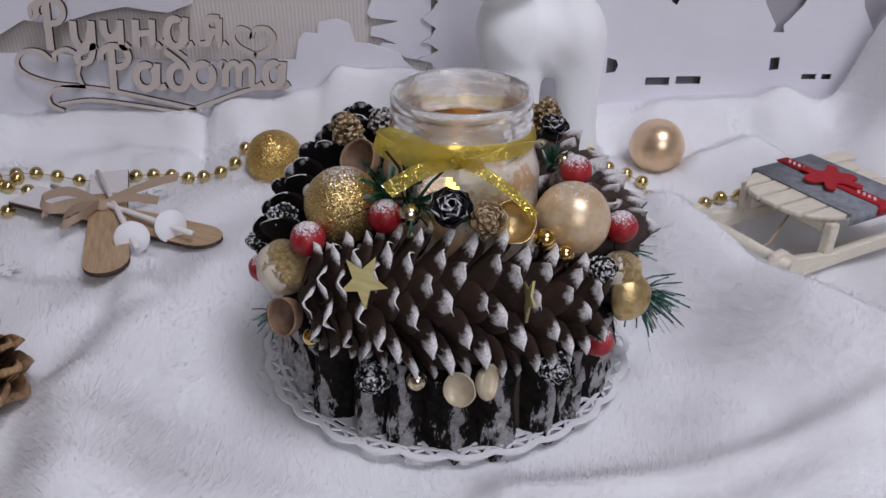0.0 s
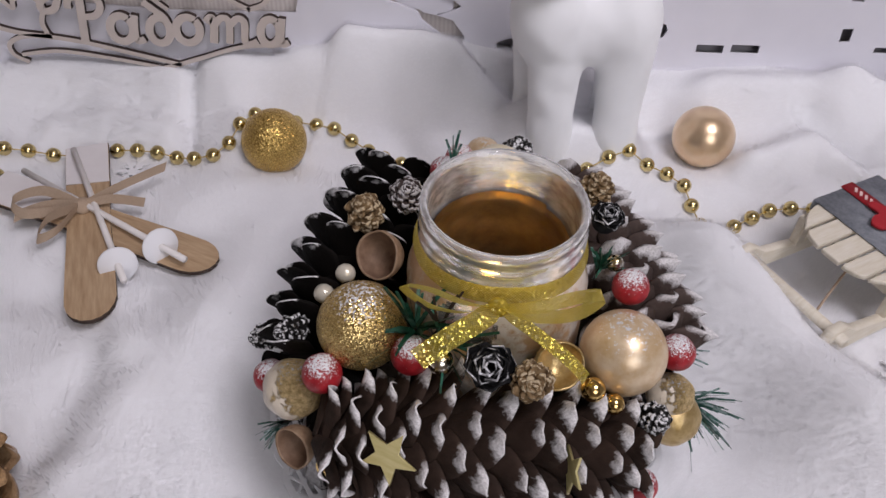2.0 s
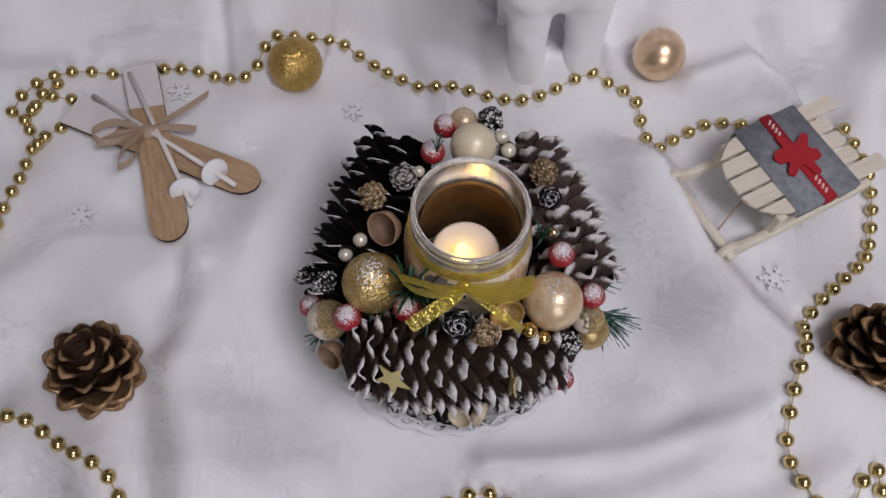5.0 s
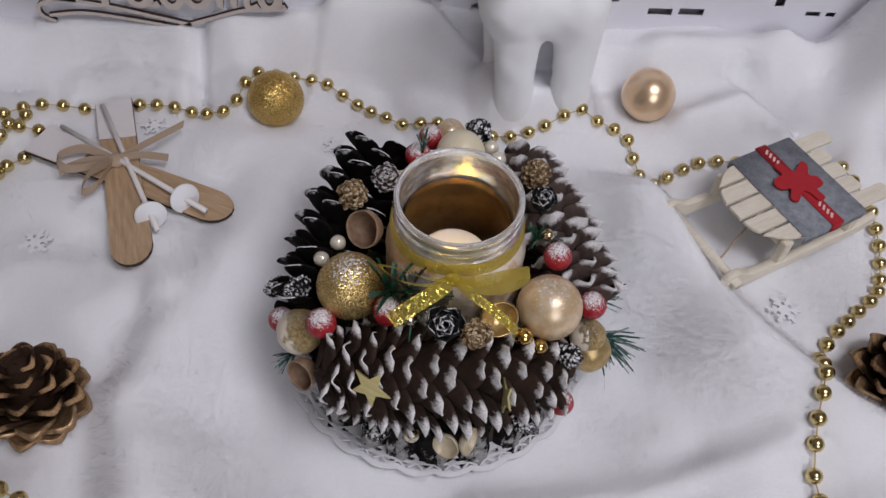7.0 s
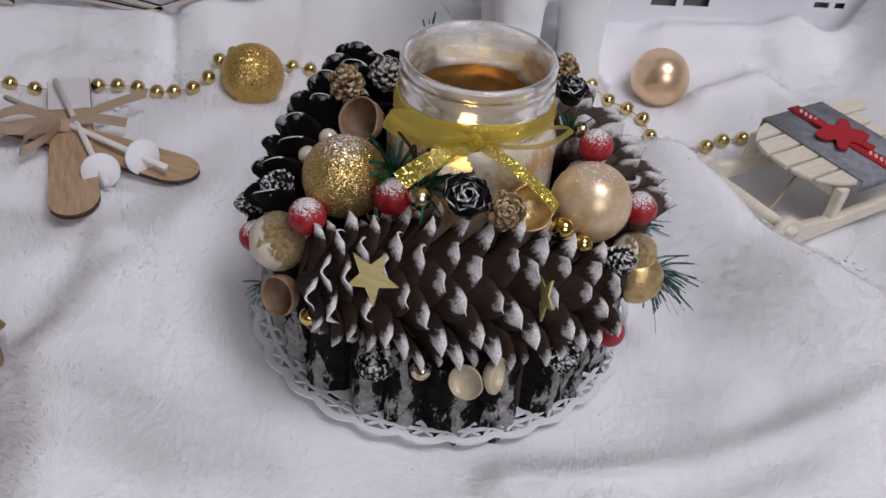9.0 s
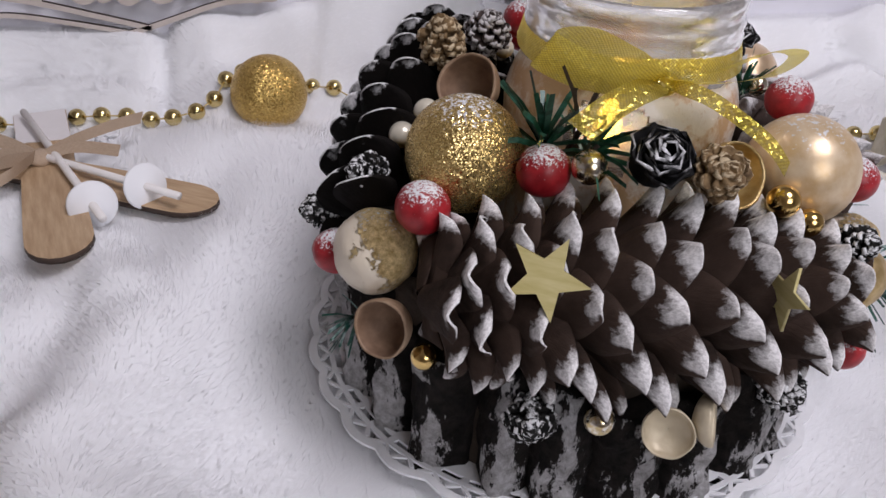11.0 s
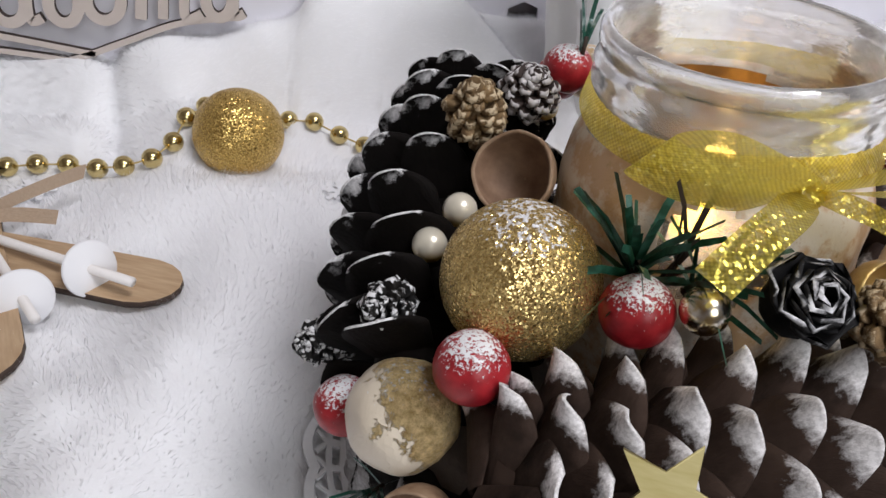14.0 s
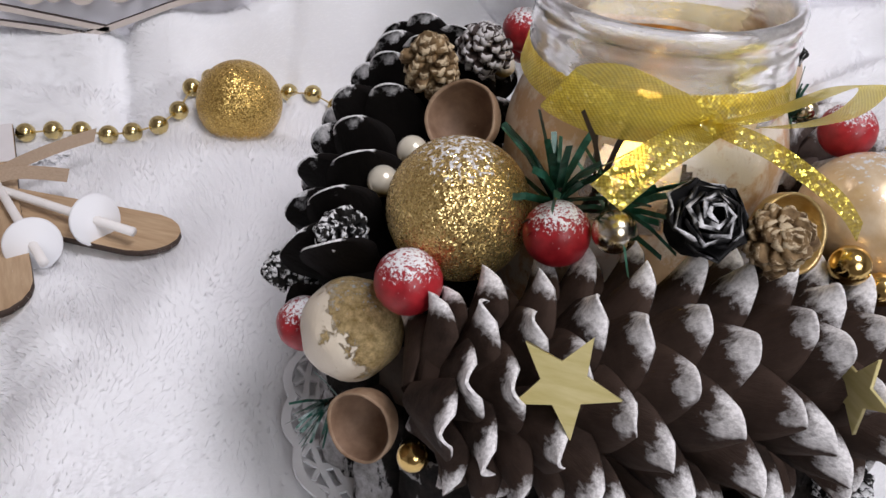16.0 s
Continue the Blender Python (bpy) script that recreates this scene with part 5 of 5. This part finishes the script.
# alder and larch cones: too small to pick their scales apart
def small_cone(at, towards, r, long, mat, lab, rose=False, name="small_cone"):
    bm = bmesh.new()
    lay = bm.verts.layers.float.new("tipness")
    rnd = random.Random(int(abs(at[0] * 9000 + at[1] * 500)))
    n = 18 if rose else 72
    for i in range(n):
        s = (i + 0.5) / n
        phi = i * 2.399963 + (0 if rose else rnd.uniform(-0.3, 0.3))
        if rose:
            a, rad = radians(70 - 62 * s), r * (1.0 - 0.78 * s)
            z0, ln, w = long * 0.25 * s, r * (0.95 - 0.25 * s), r * (1.25 - 0.70 * s)
            z0 += long * 0.1
        else:
            prof = math.sin(math.pi * (0.18 + 0.79 * s)) ** 0.7
            a, rad = radians(98 - 52 * s), r * prof
            z0, ln, w = long * (s - 0.5), r * 0.62, r * rnd.uniform(0.34, 0.52)
            rad *= rnd.uniform(0.85, 1.12)
            a += rnd.uniform(-0.25, 0.25)
        out = Vector((math.cos(phi), math.sin(phi), 0))
        y = out * math.sin(a) + Vector((0, 0, math.cos(a)))
        x = Vector((-out.y, out.x, 0))
        zz = x.cross(y)
        tip = out * rad + Vector((0, 0, z0 + (ln * 0.35 if not rose else ln * math.cos(a))))
        root = tip - y * ln
        rows = []
        for v, ww, tt in ((0.0, 0.5, 0.0), (0.55, 1.0, 0.35), (0.92, 0.9, 0.9), (1.0, 0.55, 1.0)):
            row = []
            for u in (-1, 0, 1):
                for th in (0, 1):
                    q = bm.verts.new(root + y * ln * v * (1 - 0.12 * abs(u) * tt) + x * u * ww * w / 2 - zz * (th * r * (0.10 if rose else 0.20) + abs(u) * w * (0.22 if rose else 0.12)) + zz * (0.10 * ln * v if not rose else 0))
                    q[lay] = tt + rnd.uniform(-0.08, 0.08)
                    row.append(q)
            rows.append(row)
        for p, q in zip(rows, rows[1:]):
            for c in (0, 2):
                bm.faces.new((p[c], p[c + 2], q[c + 2], q[c]))
                bm.faces.new((p[c + 1], q[c + 1], q[c + 3], p[c + 3]))
            bm.faces.new((p[0], q[0], q[1], p[1])), bm.faces.new((p[4], p[5], q[5], q[4]))
        e = rows[-1]
        bm.faces.new((e[0], e[2], e[3], e[1])), bm.faces.new((e[2], e[4], e[5], e[3]))
    ball = bmesh.ops.create_uvsphere(bm, u_segments=12, v_segments=8, radius=r * 0.62, matrix=Matrix.Translation((0, 0, 0.0)) @ Matrix.Diagonal((1, 1, 0.5 if rose else long / r * 0.62, 1)))
    bmesh.ops.recalc_face_normals(bm, faces=bm.faces)
    return tagged(part(name, bm, mat, holder, lab, aim(at, Vector(at) + Vector(towards))), kind="stuff")


small_cone((-0.0522, 0.4169, 0.1053), (-0.1, -0.35, 1), 0.0095, 0.020, ALDER_GOLD, "small golden brown frosted alder cone")
small_cone((-0.0330, 0.4323, 0.1040), (0.1, -0.5, 1), 0.0092, 0.016, ALDER_GREY, "small frosted brown alder cone")
small_cone((0.0580, 0.4378, 0.1055), (0.1, -0.1, 1), 0.0092, 0.020, ALDER_GOLD, "small golden brown frosted alder cone")
small_cone((0.0599, 0.4178, 0.1035), (0.1, -0.3, 1), 0.0095, 0.014, ROSE_MAT, "black larch cone like a rose with white edges", True, "rose_cone")
small_cone((0.0249, 0.4921, 0.0850), (0, 0.1, 1), 0.0100, 0.018, ALDER_DARK, "small black alder cone with snowy tips")
small_cone((0.0030, 0.3380, 0.0960), (0.05, -0.66, 0.74), 0.0120, 0.016, ROSE_MAT, "black larch cone like a rose with white edges", True, "rose_cone")
small_cone((0.0204, 0.3296, 0.0972), (0.05, -0.80, 0.55), 0.0092, 0.014, ALDER_GOLD, "small golden brown frosted alder cone")
small_cone((-0.0813, 0.3675, 0.0793), (-0.55, -0.70, 0.50), 0.0068, 0.019, ALDER_DARK, "small black alder cone with snowy tips")
small_cone((-0.0960, 0.3830, 0.0560), (-0.8, -0.5, 0.25), 0.0074, 0.018, ALDER_DARK, "small black alder cone with snowy tips")
small_cone((0.0767, 0.3352, 0.0664), (0.25, -0.80, 0.55), 0.0076, 0.016, ALDER_DARK, "small black alder cone with snowy tips")
small_cone((-0.0335, 0.3075, 0.0235), (-0.1, -0.7, 0.2), 0.0085, 0.014, ALDER_DARK, "small black alder cone with snowy tips")
small_cone((0.0540, 0.3150, 0.0235), (0.2, -0.7, 0.2), 0.0085, 0.014, ALDER_DARK, "small black alder cone with snowy tips")


# wooden stars
def star(at, face, r, turn):
    pts = []
    for i in range(10):
        a = turn + i * math.pi / 5
        q = r if i % 2 == 0 else r * 0.42
        pts.append((q * math.cos(a), q * math.sin(a)))
    z = Vector(face).normalized()
    x = Vector((0, 0, 1)).cross(z).normalized()
    m = Matrix((x, z.cross(x), z)).transposed().to_4x4()
    m.translation = at
    part("star", bm_plate([pts], 0.0012), STAR, holder, "pale yellow wooden star", m, False)


star((-0.0352, 0.3040, 0.0800), (-0.40, -0.82, 0.40), 0.0125, radians(71))
star((0.0385, 0.3075, 0.0680), (-0.97, -0.16, 0.20), 0.0105, radians(86))


# tinsel tufts
def tuft(at, towards, n, long, mat, spread=0.5, wide=0.0011, seed=1):
    rnd = random.Random(seed)
    t = part("fir_tuft", bm_tube([at, Vector(at) + Vector(towards).normalized() * long * 0.35], 0.0009, 5), TWIG, holder, "dark twig with green tinsel needles")
    bm = bmesh.new()
    d = Vector(towards).normalized()
    for i in range(n):
        v = (d + Vector((rnd.gauss(0, spread), rnd.gauss(0, spread), rnd.gauss(0, spread)))).normalized()
        p = Vector(at) + d * long * 0.3 * rnd.random()
        ln = long * rnd.uniform(0.55, 1.0)
        side = v.cross(Vector((rnd.gauss(0, 1), rnd.gauss(0, 1), rnd.gauss(0, 1)))).normalized() * wide / 2
        sag = Vector((0, 0, -0.12 * ln))
        q = [p - side, p + side, p + v * ln * 0.55 + side, p + v * ln * 0.55 - side, p + v * ln + sag + side * 0.8, p + v * ln + sag - side * 0.8]
        vs = [bm.verts.new(c) for c in q]
        bm.faces.new((vs[0], vs[1], vs[2], vs[3])), bm.faces.new((vs[3], vs[2], vs[4], vs[5]))
    part("needles", bm, mat, t, "", None, False)


tuft((0.098, 0.370, 0.036), (0.85, -0.36, -0.22), 70, 0.031, NEEDLE_FROST, 0.42, 0.0012, 3)
tuft((0.090, 0.386, 0.048), (0.95, 0.05, 0.05), 14, 0.026, NEEDLE_FROST, 0.35, 0.0011, 4)
tuft((-0.026, 0.357, 0.090), (-0.05, -0.30, 0.85), 30, 0.029, NEEDLE, 0.60, 0.0020, 5)
tuft((-0.016, 0.350, 0.092), (0.40, -0.45, 0.70), 16, 0.026, NEEDLE, 0.6, 0.0017, 6)
tuft((0.056, 0.398, 0.090), (0.35, -0.05, 0.75), 22, 0.020, NEEDLE, 0.6, 0.0013, 7)
tuft((-0.084, 0.352, 0.032), (-0.75, -0.45, -0.1), 20, 0.017, NEEDLE_FROST, 0.5, 0.0010, 8)
tuft((-0.012, 0.450, 0.106), (0.05, -0.1, 1), 6, 0.026, NEEDLE_FROST, 0.22, 0.0014, 9)
tuft((-0.019, 0.355, 0.092), (0.35, -0.15, 0.8), 6, 0.031, TWIG, 0.42, 0.0015, 11)

# ---------- jar ----------
JX, JY, JZ = 0.0095, 0.3930, 0.0370
RIM_R, TOP = 0.0375, 0.1375
jar = part("jar", bm_lathe([(r * 0.95, z) for r, z in [(0.0005, 0.003), (0.0300, 0.003), (0.0375, 0.007), (0.0405, 0.018), (0.0408, 0.040), (0.0400, 0.056), (0.0370, 0.066), (0.0342, 0.072), (0.0338, 0.080),
                            (0.0340, TOP - JZ - 0.004), (0.0352, TOP - JZ - 0.0005), (0.0368, TOP - JZ), (0.0380, TOP - JZ - 0.002), (0.0380, TOP - JZ - 0.0055), (0.0372, TOP - JZ - 0.0065),
                            (0.0378, TOP - JZ - 0.0085), (0.0386, TOP - JZ - 0.0105), (0.0378, TOP - JZ - 0.0125), (0.0386, TOP - JZ - 0.0145), (0.0386, TOP - JZ - 0.0175), (0.0372, TOP - JZ - 0.020),
                            (0.0368, 0.077), (0.0382, 0.072), (0.0412, 0.065), (0.0428, 0.055), (0.0430, 0.040), (0.0428, 0.016), (0.0400, 0.004), (0.0340, 0.0), (0.0005, 0.0)]], 72),
           GLASS, holder, "clear glass jar with a threaded rim", pose(JX, JY, JZ))
jar.visible_shadow = False
wrap = []
for v in np.linspace(0, 1, 40):
    z = 0.006 + v * 0.075
    r = 0.0413 if z < 0.055 else 0.0413 - 0.0016 * ((z - 0.055) / 0.010) ** 2
    wrap.append((max(r, 0.0356), z))
bm = bm_lathe(wrap, 144)
for v in bm.verts:
    v.co += Vector((v.co.x, v.co.y, 0)).normalized() * 0.0007 * noise.noise(v.co * 90)
gone = []
for f in bm.faces:
    c = f.calc_center_median()
    a = math.atan2(c.y, c.x)
    edge = noise.noise(Vector((math.cos(a) * 2.2, math.sin(a) * 2.2, c.z * 60)))
    if ((a + 1.95) / 0.36) ** 2 + ((c.z - 0.059) / 0.0125) ** 2 < 1 + 0.5 * edge or c.z > 0.0785 + 0.002 * edge:
        gone.append(f)
bmesh.ops.delete(bm, geom=gone, context="FACES")
inner = bm.copy()
for v in inner.verts:
    v.co.x, v.co.y = v.co.x * 0.86, v.co.y * 0.86
bmesh.ops.reverse_faces(inner, faces=inner.faces)
# Added sheet stands for the paper's inner face; the jar holds no such layer.
part("lining", inner, WRAP_INSIDE, jar, "added brownish gilt sheet for the inner face of the paper wrap", pose(JX, JY, JZ))
part("paper_wrap", bm, PAPER, jar, "crackled cream and gold paper glued on the glass", pose(JX, JY, JZ))

# gold ribbon round the neck, with its bow
circle = [(JX + 0.0376 * math.cos(t), JY + 0.0376 * math.sin(t), JZ + 0.0805 + 0.0010 * math.sin(3 * t)) for t in np.linspace(-math.pi / 2, 1.5 * math.pi, 65)]
part("ribbon_band", bm_ribbon([Vector(p) for p in circle], [Vector((0.28 * (JX - p[0]) / 0.0428, 0.28 * (JY - p[1]) / 0.0428, 1)) for p in circle], 0.0082), ORGANZA, jar, "gold organza ribbon round the neck")
K = Vector((0.0065, 0.3500, 0.1175))
part("ribbon_knot", bm_ball(0.0042, 16, (1.1, 0.8, 1.0), 0.25, 220), ORGANZA, jar, "gold ribbon knot", Matrix.Translation(K))
for name, ends, wide, ups in (
        ("ribbon_loop", ((0, 0, 0), (-0.013, -0.004, 0.006), (-0.028, -0.003, 0.0125), (-0.0380, 0.000, 0.0105), (-0.028, -0.006, 0.0065), (-0.013, -0.006, 0.003), (0, 0, 0.001)), 0.0185, (0.20, -0.62, 0.75)),
        ("ribbon_loop", ((0, 0, 0), (0.014, -0.004, 0.005), (0.030, -0.003, 0.0105), (0.0405, 0.000, 0.0085), (0.030, -0.006, 0.0045), (0.014, -0.006, 0.002), (0, 0, 0.001)), 0.0130, (-0.05, -0.90, 0.42)),
        ("ribbon_tail", ((0, 0, 0), (-0.009, -0.010, 0.002), (-0.020, -0.018, 0.001), (-0.0315, -0.0245, -0.004)), 0.0088, (-0.6, 0.65, 0.35)),
        ("ribbon_tail", ((0, 0, 0), (0.010, -0.008, -0.001), (0.020, -0.013, -0.006), (0.030, -0.017, -0.013), (0.036, -0.019, -0.020)), 0.0052, (0.45, 0.6, 0.6))):
    line = smooth_line([K + Vector(p) for p in ends], 8)
    part(name, bm_ribbon(line, Vector(ups), lambda t, w=wide: w * (0.45 + 0.55 * min(1, 6 * t) * (min(1, 6 * (1 - t)) if name == "ribbon_loop" else 1))), ORGANZA, jar, "gold organza ribbon")

# ---------- tea light ----------
TZ = JZ + 0.0150
tea = thing("tea_light", pose(JX - 0.001, JY - 0.002, TZ), "lit white tea light standing inside the glass jar", "tea light")
tp = pose(JX - 0.001, JY - 0.002, TZ)
part("cup", bm_lathe([(0.0005, 0.0), (0.0210, 0.0), (0.0218, 0.001), (0.0222, 0.0290), (0.0215, 0.0302), (0.0195, 0.0306), (0.0050, 0.0290), (0.0005, 0.0288)], 48), WAX, tea, "white plastic body", tp)
part("flame", bm_lathe([(0.0005, 0.0), (0.0036, 0.001), (0.0048, 0.004), (0.0042, 0.008), (0.0026, 0.0125), (0.0005, 0.0155)], 20), FLAME, tea, "glowing yellow flame tip", tp @ pose(-0.0026, -0.002, 0.0286))
glow = bpy.data.lights.new("tea_light_glow", "POINT")
glow.energy, glow.color, glow.shadow_soft_size = 0.006, (1.0, 0.62, 0.22), 0.004
new("tea_light_glow", glow).matrix_world = tp @ pose(-0.002, -0.004, 0.0540)
